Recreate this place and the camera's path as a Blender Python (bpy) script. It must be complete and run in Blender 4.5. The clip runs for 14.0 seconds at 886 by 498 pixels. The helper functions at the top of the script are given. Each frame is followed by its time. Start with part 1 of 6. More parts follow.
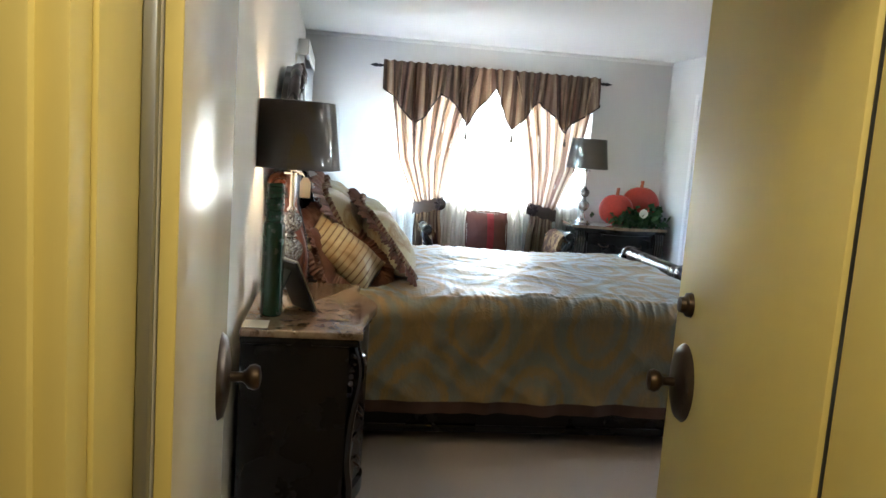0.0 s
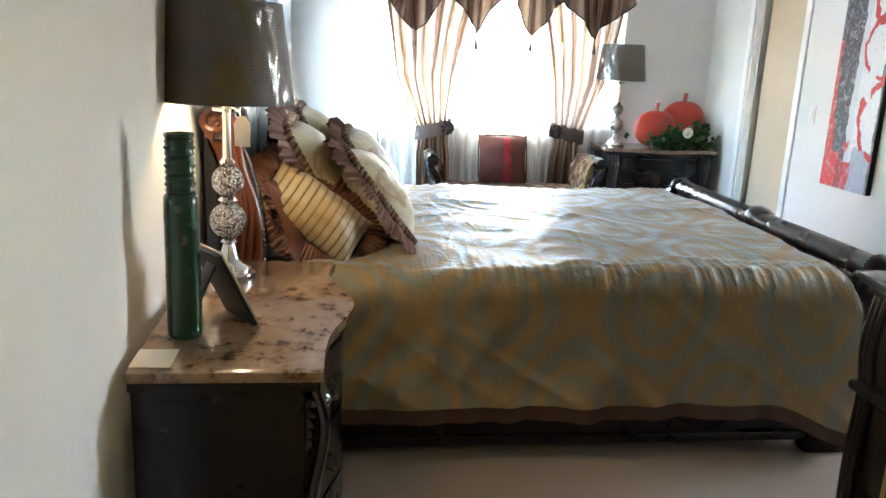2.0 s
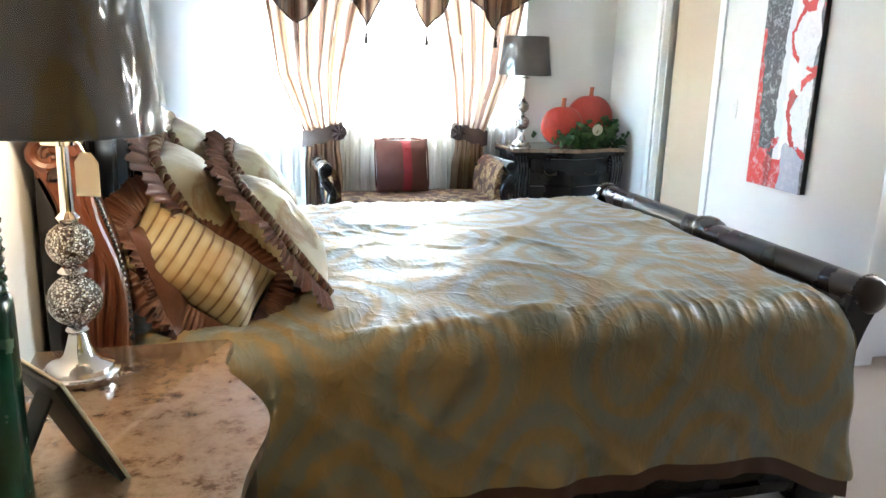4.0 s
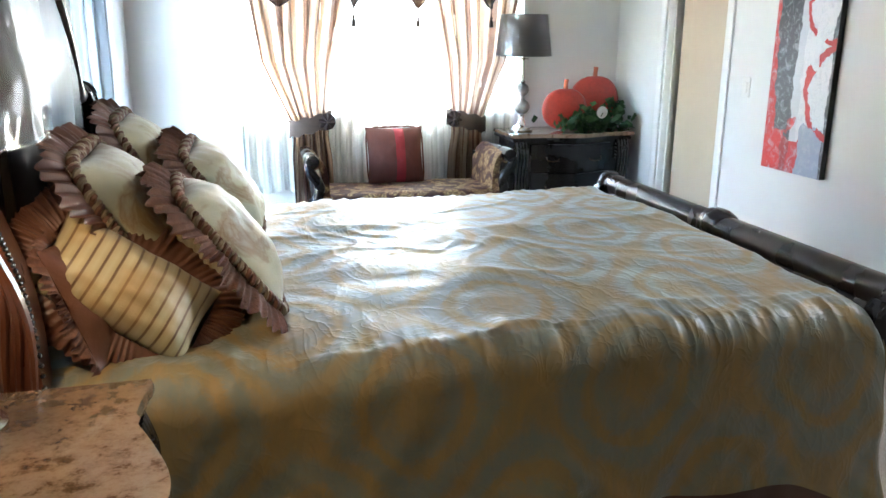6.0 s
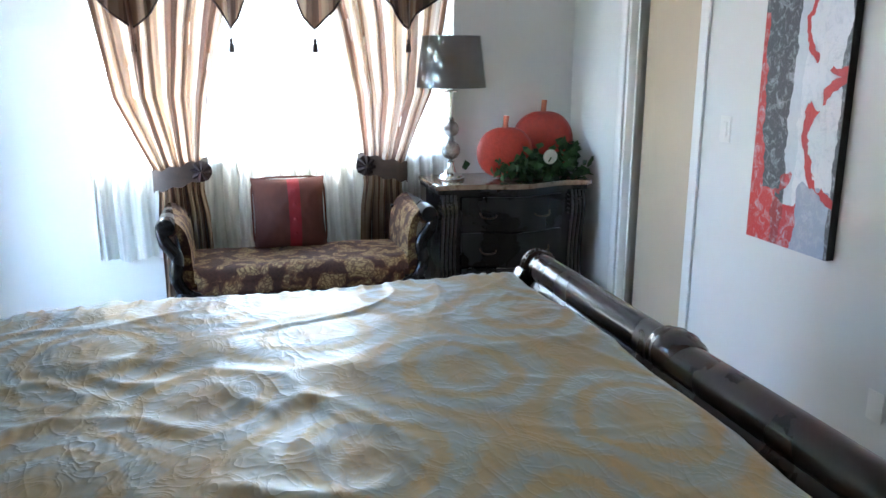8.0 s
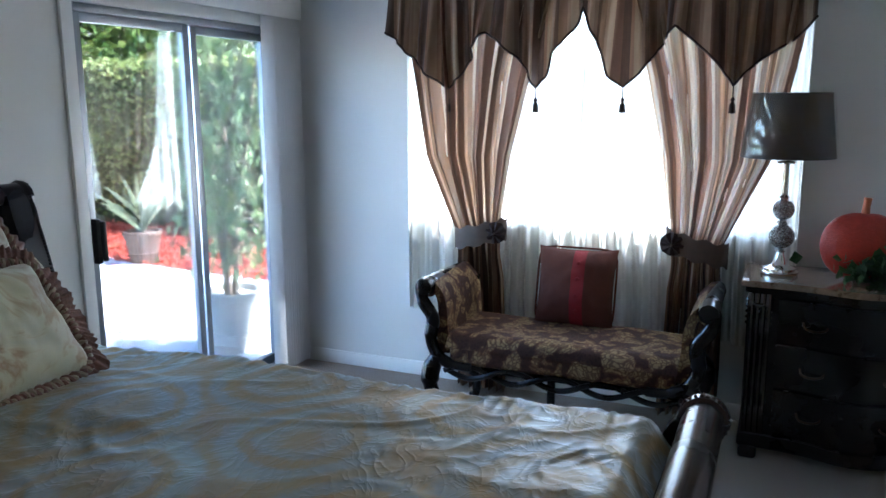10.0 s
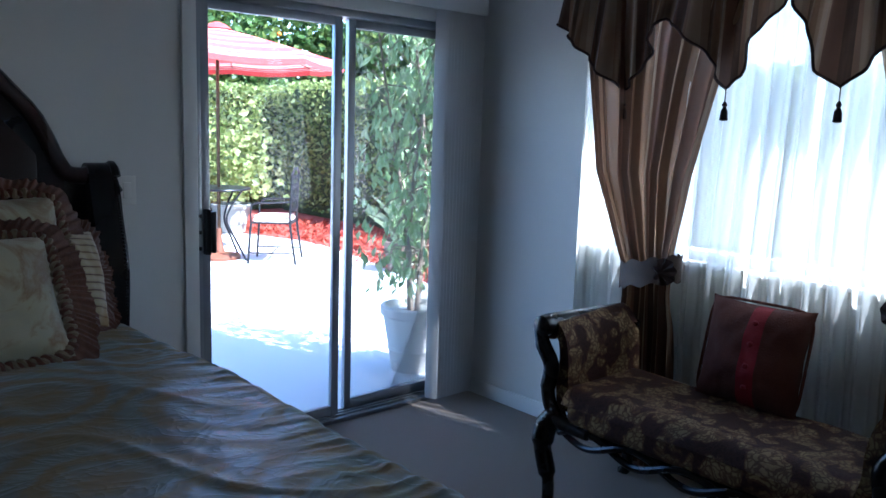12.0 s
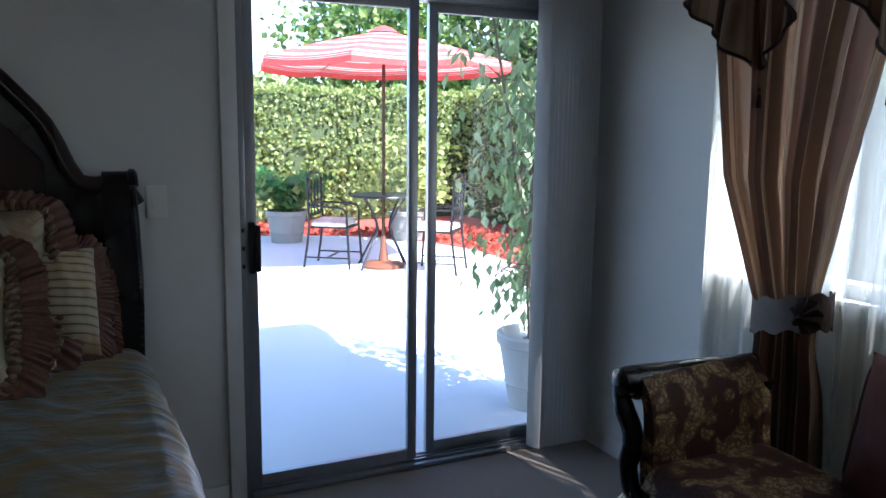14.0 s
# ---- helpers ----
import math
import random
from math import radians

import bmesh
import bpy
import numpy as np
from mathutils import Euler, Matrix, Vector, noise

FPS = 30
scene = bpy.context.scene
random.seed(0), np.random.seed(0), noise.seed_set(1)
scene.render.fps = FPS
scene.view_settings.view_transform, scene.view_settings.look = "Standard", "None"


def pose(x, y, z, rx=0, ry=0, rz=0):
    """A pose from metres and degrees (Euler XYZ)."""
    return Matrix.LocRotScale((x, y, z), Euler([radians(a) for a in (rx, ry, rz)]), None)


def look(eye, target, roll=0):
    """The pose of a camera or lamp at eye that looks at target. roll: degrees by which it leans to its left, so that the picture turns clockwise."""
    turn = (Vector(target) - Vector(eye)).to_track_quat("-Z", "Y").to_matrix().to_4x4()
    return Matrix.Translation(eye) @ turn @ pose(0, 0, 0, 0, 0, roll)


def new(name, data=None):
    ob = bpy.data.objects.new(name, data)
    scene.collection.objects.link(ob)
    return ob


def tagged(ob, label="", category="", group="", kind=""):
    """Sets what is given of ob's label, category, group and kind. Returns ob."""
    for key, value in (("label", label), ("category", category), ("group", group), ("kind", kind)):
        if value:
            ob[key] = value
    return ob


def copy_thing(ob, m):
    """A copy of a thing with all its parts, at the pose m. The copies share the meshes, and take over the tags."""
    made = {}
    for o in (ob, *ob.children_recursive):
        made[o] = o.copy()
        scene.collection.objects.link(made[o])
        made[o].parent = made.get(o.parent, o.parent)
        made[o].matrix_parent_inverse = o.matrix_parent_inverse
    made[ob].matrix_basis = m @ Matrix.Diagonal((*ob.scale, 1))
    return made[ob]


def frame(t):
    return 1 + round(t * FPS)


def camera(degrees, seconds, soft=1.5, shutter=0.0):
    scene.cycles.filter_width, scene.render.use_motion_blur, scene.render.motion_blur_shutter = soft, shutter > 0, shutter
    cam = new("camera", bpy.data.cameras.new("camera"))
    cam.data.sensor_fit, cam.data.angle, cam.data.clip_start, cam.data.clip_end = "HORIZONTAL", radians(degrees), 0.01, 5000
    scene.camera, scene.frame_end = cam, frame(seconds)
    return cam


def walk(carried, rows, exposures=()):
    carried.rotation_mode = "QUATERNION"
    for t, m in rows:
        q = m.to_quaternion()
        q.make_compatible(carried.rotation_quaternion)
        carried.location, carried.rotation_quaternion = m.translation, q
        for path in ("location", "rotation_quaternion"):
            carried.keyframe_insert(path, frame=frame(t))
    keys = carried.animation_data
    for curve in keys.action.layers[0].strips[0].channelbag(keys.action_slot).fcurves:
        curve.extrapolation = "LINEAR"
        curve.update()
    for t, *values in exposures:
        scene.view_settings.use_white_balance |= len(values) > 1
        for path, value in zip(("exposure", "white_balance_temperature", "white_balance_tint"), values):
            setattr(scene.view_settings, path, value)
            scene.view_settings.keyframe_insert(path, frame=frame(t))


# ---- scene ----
cam = camera(58.0, 14.0)
PATH = [
    (0, (0.318, 0.192, 1.531), (0.601, 2.153, 1.264), 4.2),
    (0.5, (0.379, 0.383, 1.526), (0.611, 2.341, 1.191), 2.6),
    (1, (0.405, 0.703, 1.534), (0.64, 2.646, 1.123), 1.5),
    (1.5, (0.456, 1.02, 1.54), (0.645, 2.963, 1.103), 1.6),
    (2, (0.485, 1.281, 1.547), (0.745, 3.204, 1.063), 2.7),
    (2.5, (0.434, 1.59, 1.561), (0.946, 3.458, 1.062), 0.4),
    (3, (0.428, 1.762, 1.555), (1.006, 3.612, 1.064), 2.5),
    (3.5, (0.433, 1.912, 1.56), (0.903, 3.788, 1.052), 3.3),
    (3.7, (0.434, 1.942, 1.556), (0.988, 3.801, 1.068), 2.0),
    (6, (0.65, 2.235, 1.559), (1.164, 4.093, 1.025), 0.4),
    (6.5, (0.819, 2.525, 1.549), (1.387, 4.377, 1.05), -1.0),
    (7, (0.978, 2.813, 1.525), (1.631, 4.639, 1.037), 0.6),
    (7.9, (1.40, 3.22, 1.56), (1.96, 5.08, 1.08), 0.2),
    (8.6, (1.82, 3.48, 1.61), (2.05, 5.42, 1.12), -0.8),
    (9.3, (2.24, 3.66, 1.642), (2.093, 5.603, 1.187), -1.4),
    (9.5, (2.357, 3.725, 1.646), (2.044, 5.658, 1.238), 0.1),
    (10, (2.754, 3.829, 1.635), (1.983, 5.636, 1.264), -0.2),
    (10.5, (3.031, 4.045, 1.600), (1.993, 5.71, 1.216), 0.2),
    (11, (3.148, 4.335, 1.512), (2.013, 5.964, 1.269), 1.9),
    (11.5, (3.193, 4.642, 1.511), (1.891, 6.139, 1.255), 0.3),
    (12, (3.22, 4.906, 1.505), (1.745, 6.221, 1.201), 1.9),
    (12.5, (3.158, 5.173, 1.488), (1.624, 6.438, 1.265), 3.3),
    (13, (3.09, 5.419, 1.491), (1.453, 6.543, 1.252), 1.6),
    (13.5, (3.067, 5.609, 1.482), (1.313, 6.542, 1.261), 1.9),
    (14, (3.047, 5.77, 1.49), (1.263, 6.623, 1.187), 0.7),
]
EXPOSURES = [(0.0, 5.45, 6150, 8), (1.0, 5.4, 6150, 8), (2.0, 5.85, 6200, 8), (3.0, 6.15, 6200, 8), (6.0, 5.85, 6050, 8), (7.0, 5.75, 5900, 8), (9.3, 4.55, 5550, 11), (10.5, 3.85, 5350, 10), (12.0, 2.75, 5000, 11), (14.0, 2.5, 5550, 11)]
walk(cam, [(t, look(eye, target, roll)) for t, eye, target, roll in PATH], EXPOSURES)

# ---- world, sun, large lights ----
SUN_EL, SUN_AZ = 51.0, 69.5          # the sun stands over the house, behind the bedroom
world = bpy.data.worlds.new("sky")
scene.world = world
world.use_nodes = True
wn = world.node_tree
sky = wn.nodes.new("ShaderNodeTexSky")
sky.sky_type = "NISHITA"
sky.sun_disc = False
sky.sun_elevation, sky.sun_rotation = radians(SUN_EL), radians(SUN_AZ)
wn.links.new(sky.outputs[0], wn.nodes["Background"].inputs[0])
wn.nodes["Background"].inputs[1].default_value = 0.15
sun = new("sun", bpy.data.lights.new("sun", "SUN"))
sun.data.energy, sun.data.angle, sun.data.color = 5.0, radians(0.6), (1.0, 0.95, 0.86)
sd = Vector((math.cos(radians(SUN_EL)) * math.sin(radians(SUN_AZ)), math.cos(radians(SUN_EL)) * math.cos(radians(SUN_AZ)), math.sin(radians(SUN_EL))))
sun.matrix_world = look(sd * 30, (0, 0, 0))


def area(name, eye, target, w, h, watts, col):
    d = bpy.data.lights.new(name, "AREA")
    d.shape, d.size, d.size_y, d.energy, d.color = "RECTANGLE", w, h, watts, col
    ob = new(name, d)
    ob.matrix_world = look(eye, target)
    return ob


area("window_daylight", (1.80, 8.30, 1.56), (1.80, 4.0, 1.3), 2.1, 1.3, 2.6, (0.90, 0.95, 1.0))
# unseen fill lamp pointing down, added to brighten the alcove
area("alcove_fill_light", (4.30, 4.45, 2.44), (4.20, 4.45, 0.0), 0.9, 0.9, 0.6, (0.95, 0.97, 1.0))
# added warm lamp for the hall side of the doors; no fixture is seen
area("hall_warm_fill", (0.6, 0.55, 2.42), (0.6, 0.55, 0.0), 0.45, 0.45, 0.5, (1.0, 0.86, 0.58))
bulb = new("bulb", bpy.data.lights.new("bulb", "POINT"))
bulb.data.energy, bulb.data.color, bulb.data.shadow_soft_size = 0.28, (1.0, 0.72, 0.42), 0.03
bulb.location = (0.150, 3.74, 1.50)


# ---- materials ----
def nodes(name):
    m = bpy.data.materials.new(name)
    m.use_nodes = True
    t = m.node_tree
    return m, t, t.nodes["Principled BSDF"]


def put(t, kind, **kw):
    n = t.nodes.new(kind)
    for k, v in kw.items():
        n.inputs[k.replace("_", " ")].default_value = v
    return n


def math_node(t, op, a, b=None):
    n = t.nodes.new("ShaderNodeMath")
    n.operation = op
    for i, v in enumerate((a, b)):
        if v is None:
            continue
        if isinstance(v, (int, float)):
            n.inputs[i].default_value = v
        else:
            t.links.new(v, n.inputs[i])
    return n.outputs[0]


def ramp(t, fac, stops, hard=False):
    n = t.nodes.new("ShaderNodeValToRGB")
    if hard:
        n.color_ramp.interpolation = "CONSTANT"
    els = n.color_ramp.elements
    while len(els) < len(stops):
        els.new(0.5)
    for e, (p, c) in zip(els, stops):
        e.position, e.color = p, (*c, 1)
    t.links.new(fac, n.inputs[0])
    return n.outputs[0]


def coords(t, which="Object", scale=(1, 1, 1)):
    c = t.nodes.new("ShaderNodeTexCoord")
    m = t.nodes.new("ShaderNodeMapping")
    m.inputs["Scale"].default_value = scale
    t.links.new(c.outputs[which], m.inputs["Vector"])
    return m.outputs[0]


def noisy(t, vec, scale, detail=4.0, rough=0.55, dist=0.0):
    n = put(t, "ShaderNodeTexNoise", Scale=scale, Detail=detail, Roughness=rough, Distortion=dist)
    t.links.new(vec, n.inputs["Vector"])
    return n.outputs["Fac"]


def bump(t, p, height, strength, dist=0.01):
    b = put(t, "ShaderNodeBump", Strength=strength, Distance=dist)
    t.links.new(height, b.inputs["Height"])
    t.links.new(b.outputs[0], p.inputs["Normal"])


def mix(t, fac, a, b, kind="MIX"):
    n = t.nodes.new("ShaderNodeMix")
    n.data_type, n.blend_type = "RGBA", kind
    for i, v in ((0, fac), (6, a), (7, b)):
        if isinstance(v, (int, float)):
            n.inputs[i].default_value = v
        elif isinstance(v, tuple):
            n.inputs[i].default_value = (*v, 1)
        else:
            t.links.new(v, n.inputs[i])
    return n.outputs[2]


def simple(name, col, rough=0.5, metal=0.0, var=0.2, scale=5.0, relief=0.1, fine=80.0, stretch=(1, 1, 1), coat=0.0):
    """A painted, wooden, metal or stone surface: blotches, grain and fine relief."""
    m, t, p = nodes(name)
    v = coords(t, "Object", stretch)
    a, b = noisy(t, v, scale), noisy(t, v, fine, 3.0)
    dark = tuple(c * (1 - var) for c in col)
    light = tuple(min(1, c * (1 + 0.5 * var)) for c in col)
    c = mix(t, a, dark, light)
    c = mix(t, math_node(t, "MULTIPLY", b, 0.35 * min(1, var * 3)), c, tuple(x * 0.7 for x in col))
    t.links.new(c, p.inputs["Base Color"])
    t.links.new(math_node(t, "ADD", math_node(t, "MULTIPLY", a, 0.2), rough - 0.1), p.inputs["Roughness"])
    p.inputs["Metallic"].default_value, p.inputs["Coat Weight"].default_value = metal, coat
    p.inputs["Coat Roughness"].default_value = 0.12
    if relief:
        bump(t, p, b, relief, 0.004)
    return m


WALL = simple("wall_paint", (0.70, 0.69, 0.66), 0.75, var=0.06, scale=1.5, relief=0.12, fine=140)
CEIL = simple("ceiling_paint", (0.76, 0.75, 0.73), 0.85, var=0.05, scale=1.5, relief=0.3, fine=90)
TRIM = simple("trim_paint", (0.80, 0.79, 0.76), 0.4, var=0.06, relief=0.04)
YELLOW = simple("yellow_gloss_paint", (0.64, 0.52, 0.17), 0.5, var=0.10, scale=3, relief=0.05, stretch=(1, 1, 0.2))
YELLOW_WALL = simple("yellow_wall_paint", (0.66, 0.52, 0.22), 0.7, var=0.08, scale=2, relief=0.1)
CREAM = simple("cream_gloss_paint", (0.66, 0.60, 0.46), 0.23, var=0.03, scale=1, relief=0.0)
BEIGE = simple("beige_door_paint", (0.55, 0.44, 0.31), 0.5, var=0.06, relief=0.04)
DARK = simple("dark_stained_wood", (0.030, 0.017, 0.013), 0.28, var=0.5, scale=4, relief=0.08, stretch=(1, 1, 0.15), coat=0.35)
BLACKWOOD = simple("black_lacquered_wood", (0.0075, 0.0058, 0.0056), 0.28, var=0.4, scale=4, relief=0.06, coat=0.18)
GLOSSWOOD = simple("polished_black_wood", (0.012, 0.009, 0.009), 0.16, var=0.3, scale=6, relief=0.03, coat=0.8)
LAMPLITWOOD = simple("red_brown_lamplit_wood", (0.12, 0.036, 0.016), 0.3, var=0.5, scale=9, relief=0.15, stretch=(1, 1, 0.2), coat=0.3)
TAN = simple("tan_wood", (0.40, 0.22, 0.10), 0.4, var=0.3, stretch=(1, 0.2, 1))
BRONZE = simple("dark_bronze", (0.085, 0.055, 0.035), 0.35, 0.8, var=0.5, scale=30)
CHROME, t, p = nodes("crackled_mercury_glass")
vo = put(t, "ShaderNodeTexVoronoi", Scale=140.0)
vo.feature = "DISTANCE_TO_EDGE"
t.links.new(coords(t), vo.inputs["Vector"])
vc = put(t, "ShaderNodeTexVoronoi", Scale=140.0)
t.links.new(coords(t), vc.inputs["Vector"])
cell = ramp(t, vc.outputs["Color"], [(0.25, (0.16, 0.12, 0.10)), (0.45, (0.62, 0.60, 0.57)), (0.8, (0.85, 0.84, 0.82))])
t.links.new(mix(t, ramp(t, vo.outputs["Distance"], [(0.05, (1, 1, 1)), (0.14, (0, 0, 0))]), cell, (0.07, 0.055, 0.05)), p.inputs["Base Color"])
p.inputs["Metallic"].default_value, p.inputs["Roughness"].default_value = 1.0, 0.16
bump(t, p, math_node(t, "ADD", vo.outputs["Distance"], math_node(t, "MULTIPLY", noisy(t, coords(t), 130.0), 0.6)), 0.8, 0.006)
CHROME2 = simple("polished_chrome", (0.80, 0.80, 0.80), 0.12, 1.0, var=0.1, scale=20, relief=0.02)
ALU = simple("brushed_aluminium", (0.40, 0.41, 0.43), 0.38, 0.9, var=0.2, scale=10, stretch=(1, 1, 0.1))
ALUW = simple("window_white_metal", (0.75, 0.75, 0.75), 0.4, 0.0, var=0.08)
for dark_wood in (BLACKWOOD, DARK):
    dark_wood.node_tree.nodes["Principled BSDF"].inputs["Specular IOR Level"].default_value = 0.28
BLACKMETAL = simple("black_iron", (0.02, 0.02, 0.025), 0.4, 0.6, var=0.3)
BLACKPLASTIC = simple("black_plastic", (0.015, 0.015, 0.016), 0.35, var=0.2)
GREENV = simple("green_glaze", (0.012, 0.055, 0.030), 0.25, var=0.4, scale=20, relief=0.2, fine=60, coat=0.4)
PUMPKIN = simple("orange_red_lacquer", (0.46, 0.040, 0.020), 0.42, var=0.45, scale=40, relief=0.9, fine=70)
BASEMETAL = simple("weathered_copper", (0.20, 0.075, 0.042), 0.5, 0.3, var=0.3)
STONEPOT = simple("grey_stone_pot", (0.27, 0.26, 0.235), 0.85, var=0.3, scale=9, relief=0.5)
COPPER = simple("copper_stem", (0.42, 0.11, 0.05), 0.4, 0.4, var=0.3)
PAPER = simple("paper_tag", (0.75, 0.68, 0.55), 0.8, var=0.1)
BLIND = simple("vertical_blind_vinyl", (0.60, 0.59, 0.57), 0.6, var=0.06, relief=0.03)
PLASTIC = simple("white_plastic", (0.75, 0.73, 0.68), 0.4, var=0.05)
BRONZECLOTH = simple("brown_ruffle_cloth", (0.145, 0.058, 0.033), 0.45, var=0.5, scale=14, relief=0.5, fine=60)
CORD = simple("tan_cord", (0.24, 0.17, 0.095), 0.6, var=0.5, scale=50, relief=0.6, fine=90)
BRAID = simple("brown_braid", (0.15, 0.062, 0.034), 0.8, var=0.7, scale=60, relief=0.9, fine=90)
REDPIL = simple("woven_red_brown_cloth", (0.125, 0.038, 0.022), 0.97, var=0.4, scale=18, relief=0.6, fine=170)
REDBAND = simple("bright_red_cloth", (0.27, 0.016, 0.018), 0.9, var=0.3, scale=22, relief=0.5, fine=150)
TASSEL = simple("dark_tassel_thread", (0.04, 0.020, 0.016), 0.9, var=0.5, scale=60, relief=0.8, stretch=(1, 1, 0.1))
TERRA = simple("pale_pot_clay", (0.52, 0.49, 0.45), 0.8, var=0.25, scale=9, relief=0.4)
BARK = simple("bark", (0.20, 0.15, 0.11), 0.9, var=0.5, scale=14, relief=0.9, stretch=(1, 1, 0.2))
CORE = simple("hedge_dark_core", (0.050, 0.065, 0.022), 0.9, var=0.4)
RAIL = simple("brown_border_cloth", (0.085, 0.040, 0.024), 0.6, var=0.3, scale=12, relief=0.3)
STUCCO = simple("white_stucco", (0.72, 0.70, 0.66), 0.9, var=0.1, scale=2, relief=0.6, fine=60)
ROOFM = simple("grey_shingle", (0.18, 0.16, 0.15), 0.9, var=0.4, scale=8, relief=0.6)
BOARD = simple("black_board", (0.012, 0.012, 0.013), 0.6, var=0.2)
IVORY = simple("ivory_card", (0.50, 0.45, 0.33), 0.7, var=0.1)
DIAL = simple("dial_face", (0.62, 0.58, 0.50), 0.6, var=0.2, scale=30)


def foliage(name, cols, rough=0.5):
    m, t, p = nodes(name)
    g = t.nodes.new("ShaderNodeNewGeometry")
    c = ramp(t, g.outputs["Random Per Island"], [(i / max(1, len(cols) - 1), c) for i, c in enumerate(cols)])
    n = noisy(t, coords(t), 1.3)
    c = mix(t, math_node(t, "MULTIPLY", n, 0.5), c, cols[0])
    t.links.new(c, p.inputs["Base Color"])
    p.inputs["Roughness"].default_value = rough
    tr = t.nodes.new("ShaderNodeBsdfTranslucent")
    t.links.new(c, tr.inputs[0])
    ms = t.nodes.new("ShaderNodeMixShader")
    ms.inputs[0].default_value = 0.45
    t.links.new(p.outputs[0], ms.inputs[1])
    t.links.new(tr.outputs[0], ms.inputs[2])
    t.links.new(ms.outputs[0], t.nodes["Material Output"].inputs[0])
    return m


HEDGE = foliage("hedge_leaves", [(0.10, 0.14, 0.035), (0.22, 0.27, 0.07), (0.40, 0.42, 0.16), (0.29, 0.34, 0.10)])
FICUS = foliage("ficus_leaves", [(0.16, 0.24, 0.10), (0.28, 0.38, 0.17), (0.46, 0.52, 0.30)], 0.35)
TREEL = foliage("citrus_leaves", [(0.035, 0.08, 0.02), (0.11, 0.19, 0.045), (0.26, 0.31, 0.08)], 0.4)
IVY = foliage("ivy_leaves", [(0.018, 0.055, 0.018), (0.05, 0.12, 0.035), (0.11, 0.19, 0.07)], 0.45)
PALM = foliage("fern_leaves", [(0.03, 0.10, 0.03), (0.08, 0.20, 0.06), (0.28, 0.25, 0.06)], 0.45)
YUCCA = foliage("yucca_leaves", [(0.16, 0.20, 0.12), (0.30, 0.34, 0.22)], 0.5)
DARKPOT = simple("dark_clay", (0.13, 0.085, 0.065), 0.7, var=0.3, scale=9, relief=0.3)
ORANGE = simple("orange_fruit", (0.70, 0.22, 0.02), 0.5, var=0.2)

# carpet
CARPET, t, p = nodes("carpet")
v = coords(t)
a, b = noisy(t, v, 320, 3.0, 0.7), noisy(t, v, 2.2, 4.0)
c = mix(t, a, (0.22, 0.165, 0.12), (0.54, 0.44, 0.345))
c = mix(t, math_node(t, "MULTIPLY", b, 0.45), c, (0.33, 0.255, 0.195))
t.links.new(c, p.inputs["Base Color"])
p.inputs["Roughness"].default_value = 1.0
p.inputs["Sheen Weight"].default_value = 0.25
bump(t, p, a, 0.9, 0.012)

# marble tops
MARBLE, t, p = nodes("rose_marble")
v = coords(t)
a, b = noisy(t, v, 21, 9.0, 0.72, 0.15), noisy(t, v, 90, 5.0, 0.7)
c = ramp(t, a, [(0.30, (0.035, 0.018, 0.010)), (0.40, (0.085, 0.045, 0.022)), (0.46, (0.20, 0.130, 0.080)), (0.58, (0.27, 0.185, 0.120)), (0.72, (0.18, 0.110, 0.066))])
c = mix(t, math_node(t, "MULTIPLY", b, 0.4), c, (0.20, 0.115, 0.06))
t.links.new(c, p.inputs["Base Color"])
p.inputs["Roughness"].default_value = 0.16
p.inputs["Coat Weight"].default_value = 0.3


def cloth(name, col_fn, rough=0.45, through_light=0.0, sheen=0.2, wave=0.4, fine=240):
    m, t, p = nodes(name)
    c = col_fn(t)
    t.links.new(c, p.inputs["Base Color"])
    p.inputs["Roughness"].default_value = rough
    p.inputs["Sheen Weight"].default_value = sheen
    bump(t, p, noisy(t, coords(t), fine, 3.0), wave, 0.003)
    if through_light:
        tr = t.nodes.new("ShaderNodeBsdfTranslucent")
        t.links.new(c, tr.inputs[0])
        ms = t.nodes.new("ShaderNodeMixShader")
        ms.inputs[0].default_value = through_light
        t.links.new(p.outputs[0], ms.inputs[1])
        t.links.new(tr.outputs[0], ms.inputs[2])
        t.links.new(ms.outputs[0], t.nodes["Material Output"].inputs[0])
    return m


def uv_axes(t, su=1.0, sv=1.0):
    s = t.nodes.new("ShaderNodeSeparateXYZ")
    t.links.new(coords(t, "UV", (su, sv, 1)), s.inputs[0])
    return s.outputs[0], s.outputs[1]


STRIPES = [(0.0, (0.055, 0.026, 0.016)), (0.14, (0.28, 0.16, 0.095)), (0.20, (0.38, 0.265, 0.17)), (0.34, (0.27, 0.165, 0.098)),
           (0.42, (0.085, 0.042, 0.022)), (0.50, (0.21, 0.115, 0.060)), (0.66, (0.31, 0.195, 0.12)), (0.72, (0.41, 0.29, 0.19)), (0.86, (0.15, 0.072, 0.045))]


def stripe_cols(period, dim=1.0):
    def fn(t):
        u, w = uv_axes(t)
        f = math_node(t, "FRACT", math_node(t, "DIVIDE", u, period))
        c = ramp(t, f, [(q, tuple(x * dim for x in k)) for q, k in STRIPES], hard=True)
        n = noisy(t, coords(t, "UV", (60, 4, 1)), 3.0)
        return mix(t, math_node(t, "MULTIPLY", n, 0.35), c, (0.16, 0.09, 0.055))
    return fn


